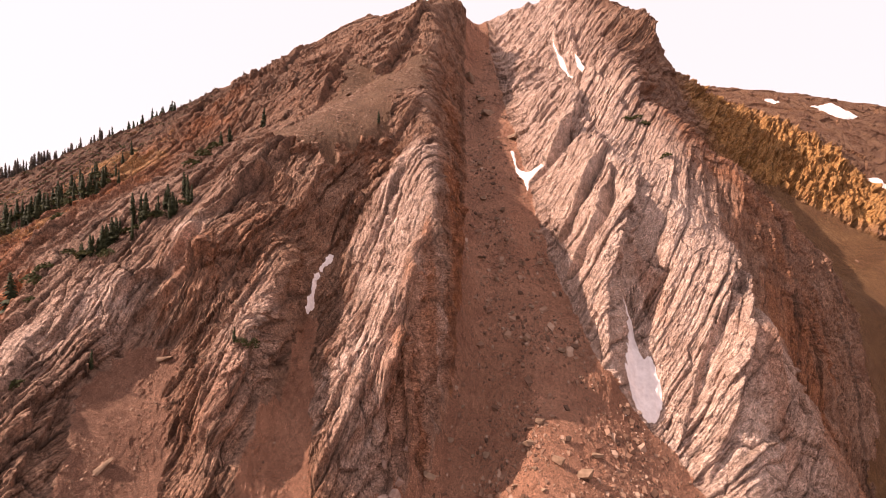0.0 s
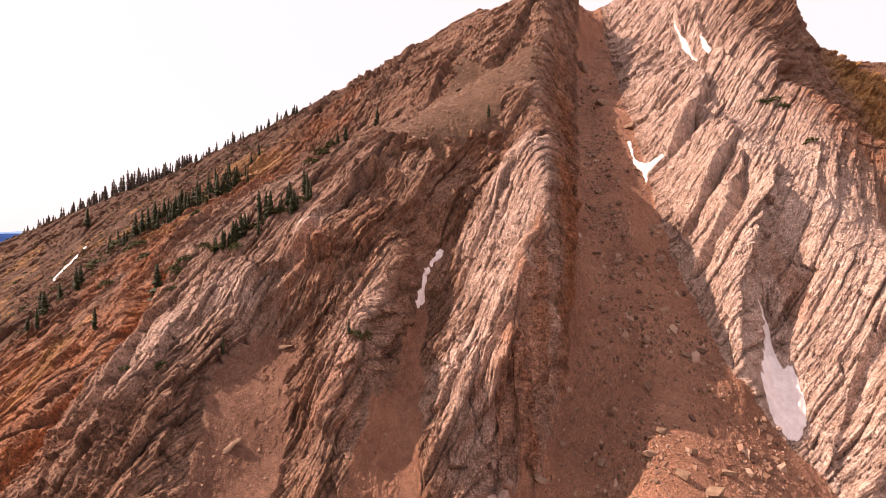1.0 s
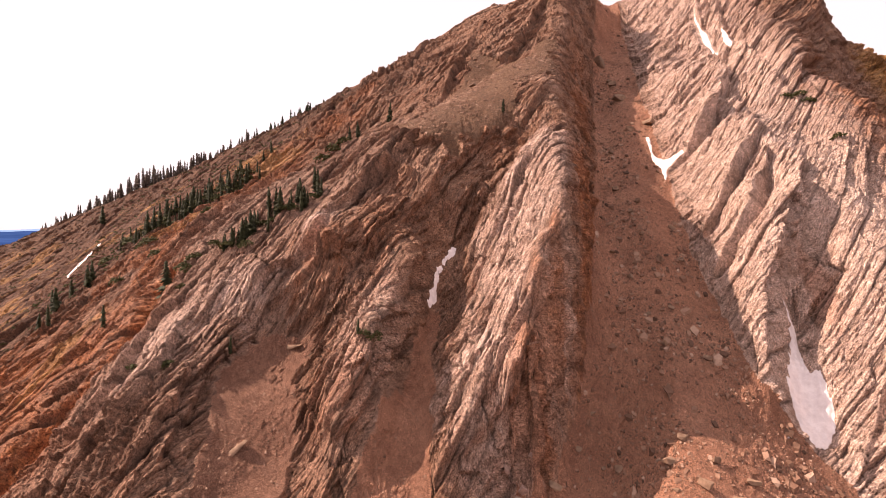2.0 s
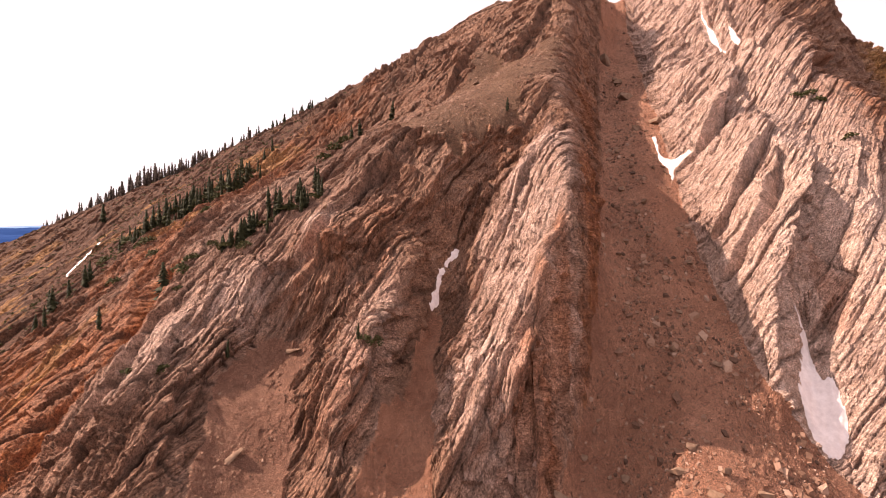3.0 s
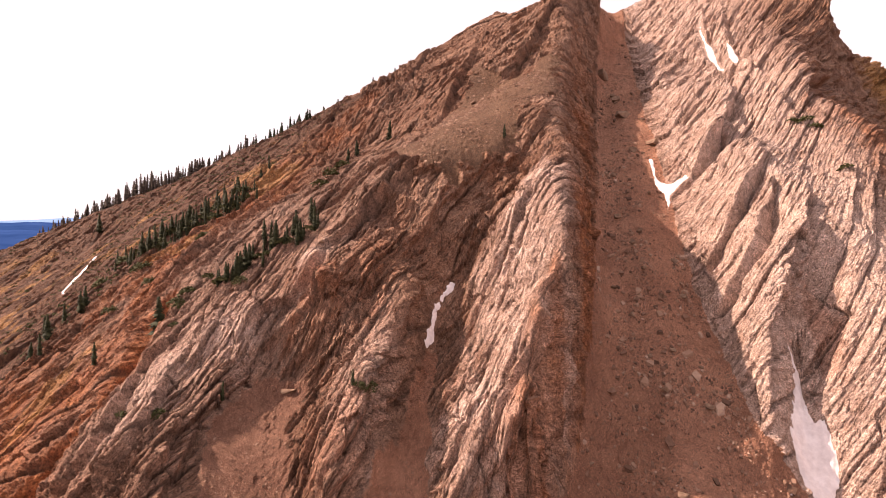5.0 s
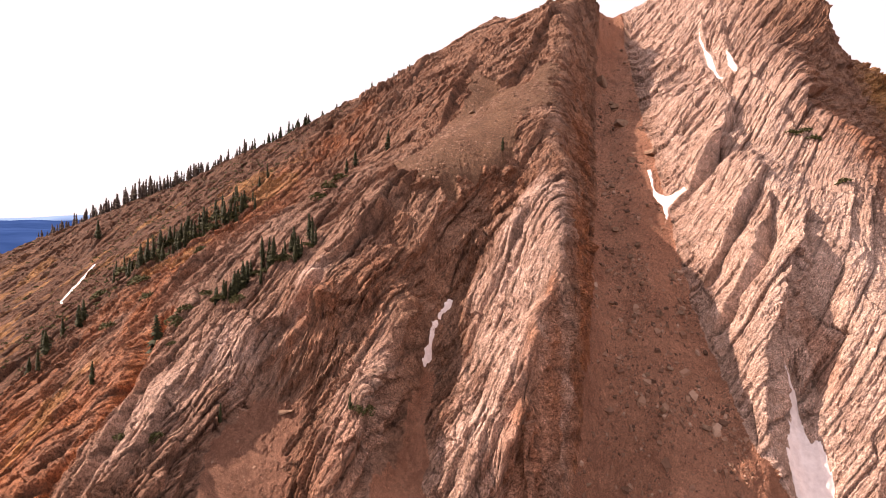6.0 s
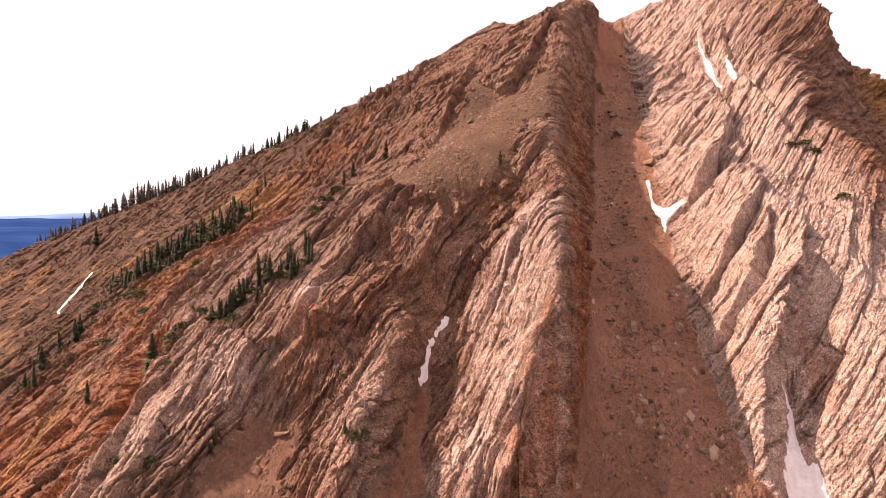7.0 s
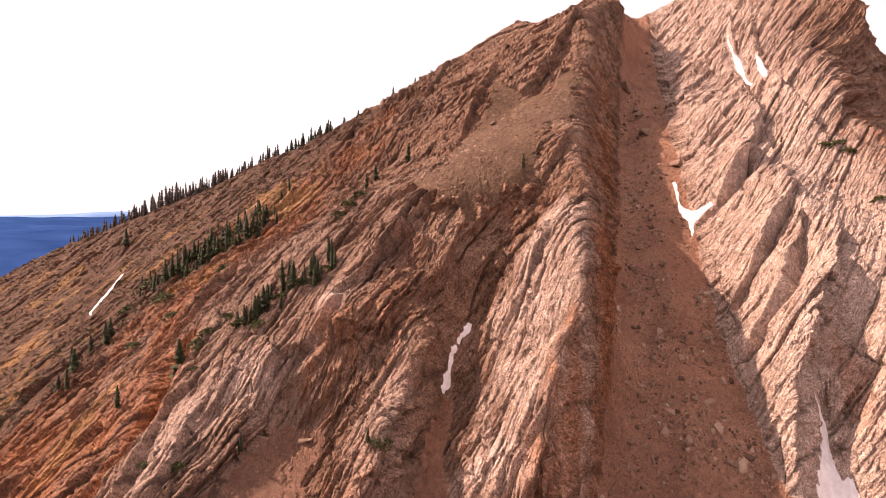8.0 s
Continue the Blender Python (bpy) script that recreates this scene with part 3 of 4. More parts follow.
M_EAST = scree_material("tawny scree", (0.16, 0.076, 0.034), (0.22, 0.115, 0.052))


# ---- the mountain: one sheet, parted where its cover changes ----
iron = smooth(-9, 9, inside(X0, Y0, IRON) + 9 * fbm(X0 / 22, Y0 / 30, 91)) * (0.42 + 0.75 * fbm(X0 / 9, Y0 / 14, 93))
# The crest-wall patches at (4, 165) and (5, 250) also paint warm bounced light.
for bx, by, rx, ry, amt in ((-8, 124, 6, 9, 0.75), (-4, 136, 3, 10, 0.5), (-64, 139, 7, 6, 0.6), (-50, 148, 8, 8, 0.35), (-45, 112, 7, 7, 0.3), (118, 250, 24, 50, 0.55), (88, 148, 7, 12, 0.5), (-30, 200, 14, 14, 0.25), (4, 165, 5, 45, 0.75), (5, 250, 7, 60, 0.5), (63, 168, 3, 10, 0.4), (120, 165, 20, 60, 0.6)):
    iron = np.maximum(iron, amt * smooth(1.3, 0.2, np.hypot((X0 - bx) / rx, (Y0 - by) / ry) + 0.9 * fbm(X0 / 4, Y0 / 6, 94)))
iron = np.maximum(iron, 0.95 * smooth(7, 2.5, CLEFT))
iron = np.clip(iron, 0, 0.95).astype(np.float32)
pale = (smooth(25, 45, X0) * smooth(112, 78, X0) * 0.8 + 0.6 * smooth(1.2, 0.2, np.hypot((X0 + 80) / 9, (Y0 - 130) / 8) + 0.6 * fbm(X0 / 4, Y0 / 4, 95)) + 0.75 * smooth(1.2, 0.3, np.hypot((X0 + 13) / 15, (Y0 - 150) / 32) + 0.5 * fbm(X0 / 5, Y0 / 8, 97)) + 0.8 * smooth(1.2, 0.3, np.hypot((X0 + 66) / 5, (Y0 - 144) / 8)) + 0.45 * smooth(1.3, 0.3, np.hypot((X0 + 15) / 17, (Y0 - 121) / 15) + 0.5 * fbm(X0 / 5, Y0 / 6, 99)) + 0.4 * smooth(1.2, 0.3, np.hypot((X0 + 44) / 8, (Y0 - 124) / 20)) + 0.4 * smooth(1.2, 0.3, np.hypot((X0 + 90) / 10, (Y0 - 116) / 18)) + 0.16 * smooth(1.2, 0.5, np.hypot((X0 + 95) / 45, (Y0 - 150) / 75) + 0.5 * fbm(X0 / 12, Y0 / 12, 98))).astype(np.float32)
ochre = smooth(-12, 10, inside(X0, Y0, OCHRE) + 10 * fbm(X0 / 15, Y0 / 15, 92))
ochre = np.clip(ochre + smooth(-112, -128, X0) * smooth(320, 280, Y0) * 0.6 * smooth(0.12, 0.45, fbm(X0 / 13, Y0 / 26, 101) + 0.25 * fbm(X0 / 4, Y0 / 5, 102)), 0, 1).astype(np.float32)
soil = np.clip(0.25 * smooth(-50, -85, X0) + smooth(-15, 10, inside(X0, Y0, WEST) + 14 * fbm(X0 / 25, Y0 / 25, 96)), 0, 0.85).astype(np.float32)
zone = np.zeros(X0.shape, np.int8)
for k, cv in enumerate(covers):
    zone[(cv > 0) & (cv >= loose - 1e-6)] = k + 1
ia, ja = np.meshgrid(np.arange(NA - 1), np.arange(NR - 1))
quad = np.stack([ja * NA + ia, ja * NA + ia + 1, (ja + 1) * NA + ia + 1, (ja + 1) * NA + ia], -1).reshape(-1, 4)
qzone = zone[:-1, :-1].ravel()
co = np.stack([PX, PY, PZ], -1).reshape(-1, 3)
bed = np.stack([BQ, BS, D + steep * Z0], -1).reshape(-1, 3).astype(np.float32)


def sheet(name, pick, mat, flat):
    q = quad[pick]
    used, inv = np.unique(q, return_inverse=True)
    me = bpy.data.meshes.new(name)
    me.vertices.add(len(used))
    me.vertices.foreach_set("co", co[used].astype(np.float32).ravel())
    me.loops.add(q.size)
    me.loops.foreach_set("vertex_index", inv.ravel().astype(np.int32))
    me.polygons.add(len(q))
    me.polygons.foreach_set("loop_start", np.arange(0, q.size, 4, dtype=np.int32))
    me.polygons.foreach_set("use_smooth", np.full(len(q), not flat))
    me.update(calc_edges=True)
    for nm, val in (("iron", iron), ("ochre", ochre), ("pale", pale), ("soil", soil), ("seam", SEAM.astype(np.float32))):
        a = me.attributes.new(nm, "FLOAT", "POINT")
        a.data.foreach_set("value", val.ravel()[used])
    a = me.attributes.new("bed", "FLOAT_VECTOR", "POINT")
    a.data.foreach_set("vector", bed[used].ravel())
    me.materials.append(mat)
    return new(name, me)


RIB = [(-19, 207), (-19, 185), (-24, 167), (-30, 168), (-35, 148), (-34, 132), (-36, 118), (-30, 80), (0, 80), (3, 140), (6, 190), (9, 221), (12, 304), (16, 380), (25, 470), (0, 470), (-17, 370), (-10, 293), (-5, 262), (-8, 225)]
qx, qy = X0[:-1, :-1].ravel(), Y0[:-1, :-1].ravel()
stray = 2.0 * fbm(qx / 5, qy / 5, 98)
bare = np.where(qx > 25, 12, 10)
bare[(qx > 97 + stray) & (qy < 235)] = 13
bare[inside(qx, qy, RIB) + stray > 0] = 11
bare[inside(qx, qy, OCHRE) + 3 * stray > 0] = 14
bare[inside(qx, qy, WEST) + 3 * stray > 0] = 15
bare[inside(qx, qy, IRON) + 2 * stray > 0] = 16
bare = np.where(qzone == 0, bare, 0)
for k, nm, lab in ((10, "fold_cliff", "folded brown limestone cliff with thin tilted beds"), (11, "main_rib", "long sharp rock rib of pale slabs beside the gully"), (12, "east_slabs", "sunlit pinkish-grey limestone slabs and fins"),
                   (13, "east_buttress", "shaded brown rock buttress at the face's edge"), (14, "ochre_cliff", "crumbling ochre-yellow cliff band"), (15, "west_flank", "brown stony flank with scattered scrub"), (16, "red_band", "band of iron-red broken rock")):
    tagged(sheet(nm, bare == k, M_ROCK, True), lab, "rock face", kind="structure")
for k, nm, mat, lab in ((1, "scree_gully", M_SCREE, "long gully of brown broken scree between rock walls"), (2, "scree_fan", M_FAN, "fan of pinkish-brown scree below folded rock"),
                        (3, "scree_chute", M_SCREE, "narrow chute of fine brown scree"), (4, "scree_upper_slope", M_UPPER, "high slope of olive-brown scree"),
                        (5, "scree_east_slope", M_EAST, "wide tawny scree slope beside the buttress"), (6, "back_slope", M_BACK, "brown stony slope behind the ochre cliff")):
    tagged(sheet(nm, qzone == k, mat, True), lab, "scree", kind="structure")


# ---- helpers for things ----
def ground_at(x, y):
    """Places on the finished surface, from plan."""
    x, y = np.atleast_1d(np.asarray(x, float)), np.atleast_1d(np.asarray(y, float))
    fa = np.clip((np.arctan2(x, y) - az[0]) / (az[-1] - az[0]) * (NA - 1), 0, NA - 1.01)
    fr = np.clip(np.log(y / rad[0]) / np.log(rad[-1] / rad[0]) * (NR - 1), 0, NR - 1.01)
    i, j = fa.astype(int), fr.astype(int)
    u, v = fa - i, fr - j
    g = co.reshape(NR, NA, 3)
    return (g[j, i] * ((1 - u) * (1 - v))[:, None] + g[j, i + 1] * (u * (1 - v))[:, None] + g[j + 1, i] * ((1 - u) * v)[:, None] + g[j + 1, i + 1] * (u * v)[:, None])


def mesh_of(name, verts, faces, mat, flat=True):
    me = bpy.data.meshes.new(name)
    me.from_pydata([tuple(map(float, p)) for p in verts], [], [tuple(map(int, f)) for f in faces])
    me.materials.append(mat)
    if not flat:
        me.polygons.foreach_set("use_smooth", np.full(len(me.polygons), True))
    return me


def part(name, me, parent, label=""):
    ob = new(name, me)
    ob.parent = parent
    return tagged(ob, label)


def plain_material(name, lo, hi, scale, rough=0.9, relief=0.0):
    m, nt, b = material(name)
    n = noise_tex(nt, scale, 5, 0.65)
    nt.links.new(ramp(nt, n, [(0.35, lo), (0.65, hi)]), b.inputs["Base Color"])
    b.inputs["Roughness"].default_value = rough
    if relief:
        bump(nt, b, n, relief)
    return m


# ---- land round the mountain, to the horizon ----
def land():
    na, nr = 360, 120
    a = np.linspace(0, 2 * np.pi, na, endpoint=False)
    r = np.concatenate([[0.0], 30 * (4700 / 30) ** np.linspace(0, 1, nr - 1)])
    A, R = np.meshgrid(a, r)
    x, y = R * np.sin(A), 250 + R * np.cos(A)
    z = -75 + 0 * x
    z += smooth(700, 3800, R) * (135 + 170 * fbm(x / 1500, y / 1500, 301, 4)) * smooth(0.0, 0.25, np.abs(np.sin(A / 2)) + 0.3)
    z += 12 * fbm(x / 160, y / 160, 302, 3) * smooth(3000, 1200, R) + 45 * smooth(4250, 4650, R)
    ca, cr = np.clip(np.arctan2(x, np.maximum(y, 1)), az[0], az[-1]), np.clip(y, rad[0], rad[-1])
    xc, yc = cr * np.tan(ca), cr
    away = np.hypot(x - xc, y - yc)
    skirt = form(xc, yc) - 30 + 17 * smooth(0, 60, away) - 0.55 * away + 6 * fbm(x / 40, y / 40, 303, 4) * smooth(0, 60, away)
    near = (skirt > z).astype(np.float32)
    z = np.maximum(z, skirt)
    verts = np.stack([x, y, z], -1).reshape(-1, 3)
    faces = [(j * na + i, j * na + (i + 1) % na, (j + 1) * na + (i + 1) % na, (j + 1) * na + i) for j in range(nr - 1) for i in range(na)]
    me = bpy.data.meshes.new("ground")
    me.from_pydata(verts.tolist(), [], faces)
    me.polygons.foreach_set("use_smooth", np.full(len(faces), True))
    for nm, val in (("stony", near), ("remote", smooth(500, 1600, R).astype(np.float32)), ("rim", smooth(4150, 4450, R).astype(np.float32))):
        me.attributes.new(nm, "FLOAT", "POINT").data.foreach_set("value", val.ravel())
    m, nt, b = material("valley and hills")
    # Aerial haze painted into the far hills: blue, paler at the rim.
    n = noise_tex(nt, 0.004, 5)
    # Near ground, out of view, is made pale to bounce light up the slope.
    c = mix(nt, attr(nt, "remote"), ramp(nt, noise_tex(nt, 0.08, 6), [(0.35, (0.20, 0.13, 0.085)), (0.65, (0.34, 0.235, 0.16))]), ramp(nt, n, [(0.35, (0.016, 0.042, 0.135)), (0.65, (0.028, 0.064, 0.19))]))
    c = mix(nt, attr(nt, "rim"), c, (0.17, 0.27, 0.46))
    c = mix(nt, attr(nt, "stony"), c, ramp(nt, noise_tex(nt, 0.15, 7), [(0.35, (0.22, 0.125, 0.08)), (0.65, (0.38, 0.23, 0.16))]))
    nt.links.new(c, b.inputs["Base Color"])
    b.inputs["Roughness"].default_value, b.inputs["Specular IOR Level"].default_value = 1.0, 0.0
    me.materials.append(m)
    tagged(new("ground", me), "wide valley floor and forested hills, tinted with painted blue haze, to the horizon", "ground", kind="structure")


land()


# ---- snow patches ----
M_SNOW = plain_material("old snow", (0.70, 0.60, 0.585), (0.86, 0.76, 0.74), 0.6, 0.6, 0.3)


def snow_patch(outline, label, shrink=0.0):
    xs, ys = [p[0] for p in outline], [p[1] for p in outline]
    step = max(0.22, (max(ys) - min(ys)) / 110)
    gx, gy = np.arange(min(xs) - 1, max(xs) + 1, step), np.arange(min(ys) - 1, max(ys) + 1, step)
    GX, GY = np.meshgrid(gx, gy)
    sd = snow_depth(GX, GY, outline) - shrink
    p = ground_at(GX.ravel(), GY.ravel())
    lift = np.where(sd > 0, 0.15 + 0.55 * smooth(0, 1.6, sd) + 0.12 * fbm(GX / 2, GY / 3, 121), np.maximum(-0.6, sd)).ravel()
    p = p + lift[:, None] * np.array([0, -0.45, 0.85])
    keep = (sd > -0.6)
    n = len(gx)
    faces = [(j * n + i, j * n + i + 1, (j + 1) * n + i + 1, (j + 1) * n + i) for j in range(len(gy) - 1) for i in range(n - 1)
             if keep[j, i] and keep[j, i + 1] and keep[j + 1, i] and keep[j + 1, i + 1]]
    used = sorted({k for f in faces for k in f})
    at = {k: m for m, k in enumerate(used)}
    me = mesh_of("snow_patch", p[used], [[at[k] for k in f] for f in faces], M_SNOW, False)
    tagged(new("snow_patch", me), label, "snow patch", "snow patches")


for key, lab in (("left", "thin strip of old snow in a rock chute"), ("gully", "forked patch of old snow beside the scree gully"), ("wide", "broad tongue of white snow between two rock slabs"),
                 ("foot", "small scrap of snow lying on brown scree"), ("high", "long narrow snow streak below the summit"), ("notch", "short narrow snow streak in a rock cleft"),
                 ("west", "narrow strip of snow on the red flank"), ("plateau", "small snow field on the brown back slope"), ("shelf", "larger snow field on the brown back slope"), ("corner", "low patch of snow on the ochre cliff top")):
    snow_patch(SNOW[key], lab, {"left": 0.3, "high": 0.9, "west": 1.3, "gully": 0.75, "shelf": 2.2, "plateau": 2.0}.get(key, 0.0))


# ---- boulders and stones ----
M_BOULDER = plain_material("boulder stone", (0.13, 0.075, 0.05), (0.27, 0.17, 0.115), 0.9, 0.9, 0.15)
M_PALE = plain_material("pale boulder stone", (0.19, 0.115, 0.075), (0.29, 0.185, 0.125), 0.9, 0.9, 0.15)


def stone_material():
    m, nt, b = material("loose stones")
    g = nt.nodes.new("ShaderNodeNewGeometry")
    tone = ramp(nt, g.outputs["Random Per Island"], [(0.0, (0.085, 0.045, 0.03)), (0.4, (0.19, 0.10, 0.066)), (0.8, (0.29, 0.168, 0.115)), (1.0, (0.40, 0.26, 0.19))])
    nt.links.new(mix(nt, 0.6, tone, ramp(nt, noise_tex(nt, 2.5, 4), [(0.35, (0.7, 0.68, 0.66)), (0.65, (1.2, 1.2, 1.2))]), "MULTIPLY"), b.inputs["Base Color"])
    b.inputs["Roughness"].default_value = 0.95
    return m


M_STONES = stone_material()


def boulder_mesh(rng, mat, squash):
    bm = bmesh.new()
    for _ in range(16):
        bm.verts.new((rng.uniform(-0.5, 0.5), rng.uniform(-0.36, 0.36), rng.uniform(-0.5, 0.5) * squash))
    bmesh.ops.convex_hull(bm, input=bm.verts)
    bmesh.ops.delete(bm, geom=[v for v in bm.verts if not v.link_faces], context="VERTS")
    bmesh.ops.bevel(bm, geom=list(bm.edges), offset=0.018, segments=1, affect="EDGES")
    me = bpy.data.meshes.new("boulder")
    bm.to_mesh(me)
    bm.free()
    me.materials.append(mat)
    return me


rng = random.Random(5)
brown_rocks = [boulder_mesh(rng, M_BOULDER, 0.7) for _ in range(5)]
pale_rocks = [boulder_mesh(rng, M_PALE, 0.6) for _ in range(4)]


def boulder(x, y, size, pale=False, label="", turn=None):
    p = ground_at(x, y)[0]
    ob = new("boulder", rng.choice(pale_rocks if pale else brown_rocks))
    ob.matrix_basis = pose(p[0], p[1] - 0.1 * size, p[2] + 0.12 * size, rng.uniform(15, 35), rng.uniform(-15, 15), rng.uniform(0, 360) if turn is None else turn) @ Matrix.Diagonal((size, size, size, 1))
    tagged(ob, label or ("pale yellowish limestone boulder lying on scree" if pale else "angular brown boulder half sunk in scree"), "boulder", "boulders on the scree")


for x, y, size, pale in ((19, 125, 4.6, 1), (22.3, 128.7, 2.4, 0), (24.8, 119, 4.0, 0), (30, 118, 4.0, 1), (27.7, 124.4, 2.8, 0), (33.7, 123, 3.0, 1), (-3.3, 123.5, 4.2, 1), (9.8, 131, 2.6, 0), (1.5, 131, 2.0, 0),
                         (15.2, 117.6, 1.6, 1), (19.4, 118.7, 1.6, 1), (20.5, 113.6, 1.8, 1), (7, 132, 1.4, 0), (49.9, 124.5, 1.6, 0), (12.6, 130, 1.2, 0), (5.1, 139.7, 1.5, 0), (24.4, 298, 9.0, 0), (17, 345, 10, 0), (22, 318, 5, 0),
                         (22.5, 152, 2.6, 1), (21.2, 187, 2.6, 0), (31, 195, 2.4, 0), (19, 199, 3.2, 0), (31.6, 182, 2.2, 0), (20, 161.5, 2.0, 0), (15.4, 214, 3.0, 0), (34, 269, 6.0, 0), (20.6, 324, 4.0, 0), (31.7, 149, 2.2, 0),
                         (25.7, 163, 1.8, 0), (16.7, 172, 2.2, 0), (25, 178, 2.6, 0), (32.2, 161.4, 1.6, 0), (-43.7, 258.8, 4.5, 1), (-47.8, 157.8, 2.6, 0), (-65.6, 149.4, 3.0, 0), (12, 180, 2.2, 0), (22, 205, 3, 0), (28, 230, 3, 0), (16, 245, 3.5, 0), (25, 262, 4, 0)):
    boulder(x, y, size, bool(pale))
for x, y, long, wide, turn, lab in ((-62.9, 102.5, 5.6, 2.6, 62, "long pale slab of rock stranded on the scree fan"), (-64, 128, 4.2, 2.0, 15, "flat brown slab at the head of the scree fan")):
    p = ground_at(x, y)[0]
    ob = new("boulder", brown_rocks[1])
    ob.matrix_basis = pose(p[0], p[1], p[2] + 0.25, 30, 0, 0) @ pose(0, 0, 0, 0, 0, turn) @ Matrix.Diagonal((long, wide, 1.8, 1))
    tagged(ob, lab, "boulder", "boulders on the scree")


M_PINK = plain_material("pink limestone", (0.25, 0.15, 0.115), (0.44, 0.30, 0.245), 0.8, 0.9, 0.2)
pink_rocks = [boulder_mesh(rng, M_PINK, 0.9) for _ in range(3)]
for k, (x, y, size) in enumerate(((-9, 118.5, 3.2), (-10, 117, 3.6), (-11, 115.5, 3.4), (-8, 120.5, 2.0), (-12.5, 114, 3.4), (-13.2, 112, 3.6), (-11.2, 118, 2.2), (-9.6, 115, 2.4))):
    p = ground_at(x, y)[0]
    ob = new("rock_outcrop", pink_rocks[k % 3])
    ob.matrix_basis = pose(p[0], p[1], p[2] + 0.2 * size, 20 * k, 35, 70 * k) @ Matrix.Diagonal((size, size, size, 1))
    tagged(ob, "jagged pink limestone outcrop at the rib's foot", "rock", "outcrop at the foot")


def stones():
    rg = np.random.default_rng(11)
    verts, faces = [], []
    corner = np.array([(x, y, z) for x in (-1, 1) for y in (-1, 1) for z in (-1, 1)], float)
    box = np.array([(0, 1, 3, 2), (4, 6, 7, 5), (0, 4, 5, 1), (2, 3, 7, 6), (0, 2, 6, 4), (1, 5, 7, 3)])
    xs, ys, ss = [], [], []
    for outline, count, lo, cap in ((GULLY, 19000, 0.24, 2.2), (FAN, 3000, 0.08, 0.55), (CHUTE, 700, 0.1, 0.5), (UPPER, 3500, 0.22, 1.1), (EAST, 1500, 0.3, 1.6)):
        bx, by = [p[0] for p in outline], [p[1] for p in outline]
        x = rg.uniform(min(bx), max(bx), count * 4)
        low = max(min(by), 108) if outline is GULLY else min(by)
        y = low * (max(by) / low) ** rg.uniform(0, 1, count * 4)
        strewn = rg.uniform(0, 1, len(x)) < np.clip(0.5 + 1.5 * fbm(x / 7, y / 14, 501, 3), 0.12, 1.0)
        ok = np.flatnonzero((inside(x, y, outline) > 0.5) & strewn)[:count]
        size = np.minimum(cap, lo * rg.uniform(0.01, 1, len(ok)) ** -0.5)
        xs.append(x[ok]), ys.append(y[ok]), ss.append(size)
    x, y, size = np.concatenate(xs), np.concatenate(ys), np.concatenate(ss)
    base = ground_at(x, y)
    n = len(x)
    shape = corner[None] * rg.uniform(0.3, 1.0, (n, 8, 3)) * (size / 2)[:, None, None] * np.stack([rg.uniform(0.8, 1.4, n), rg.uniform(0.6, 1.1, n), rg.uniform(0.45, 0.9, n)], -1)[:, None]
    ang = rg.uniform(0, 6.28, n)
    c, s = np.cos(ang)[:, None], np.sin(ang)[:, None]
    sx, sy, sz = shape[..., 0] * c - shape[..., 1] * s, shape[..., 0] * s + shape[..., 1] * c, shape[..., 2]
    sz = sz + 0.6 * sy + 0.15 * size[:, None]
    v = base[:, None] + np.stack([sx, sy, sz], -1)
    f = (box[None] + 8 * np.arange(n)[:, None, None]).reshape(-1, 4)
    tagged(new("loose_stones", mesh_of("loose_stones", v.reshape(-1, 3), f, M_STONES)), "countless small brown stones strewn over the scree", "stones", kind="stuff")


stones()


# ---- conifers and shrubs ----
M_BARK = plain_material("bark", (0.07, 0.05, 0.04), (0.13, 0.095, 0.075), 3.0)
M_NEEDLE = plain_material("fir needles", (0.014, 0.017, 0.006), (0.046, 0.046, 0.016), 1.2, 0.8)
M_SHRUB = plain_material("juniper", (0.035, 0.038, 0.012), (0.085, 0.080, 0.028), 1.5, 0.85)


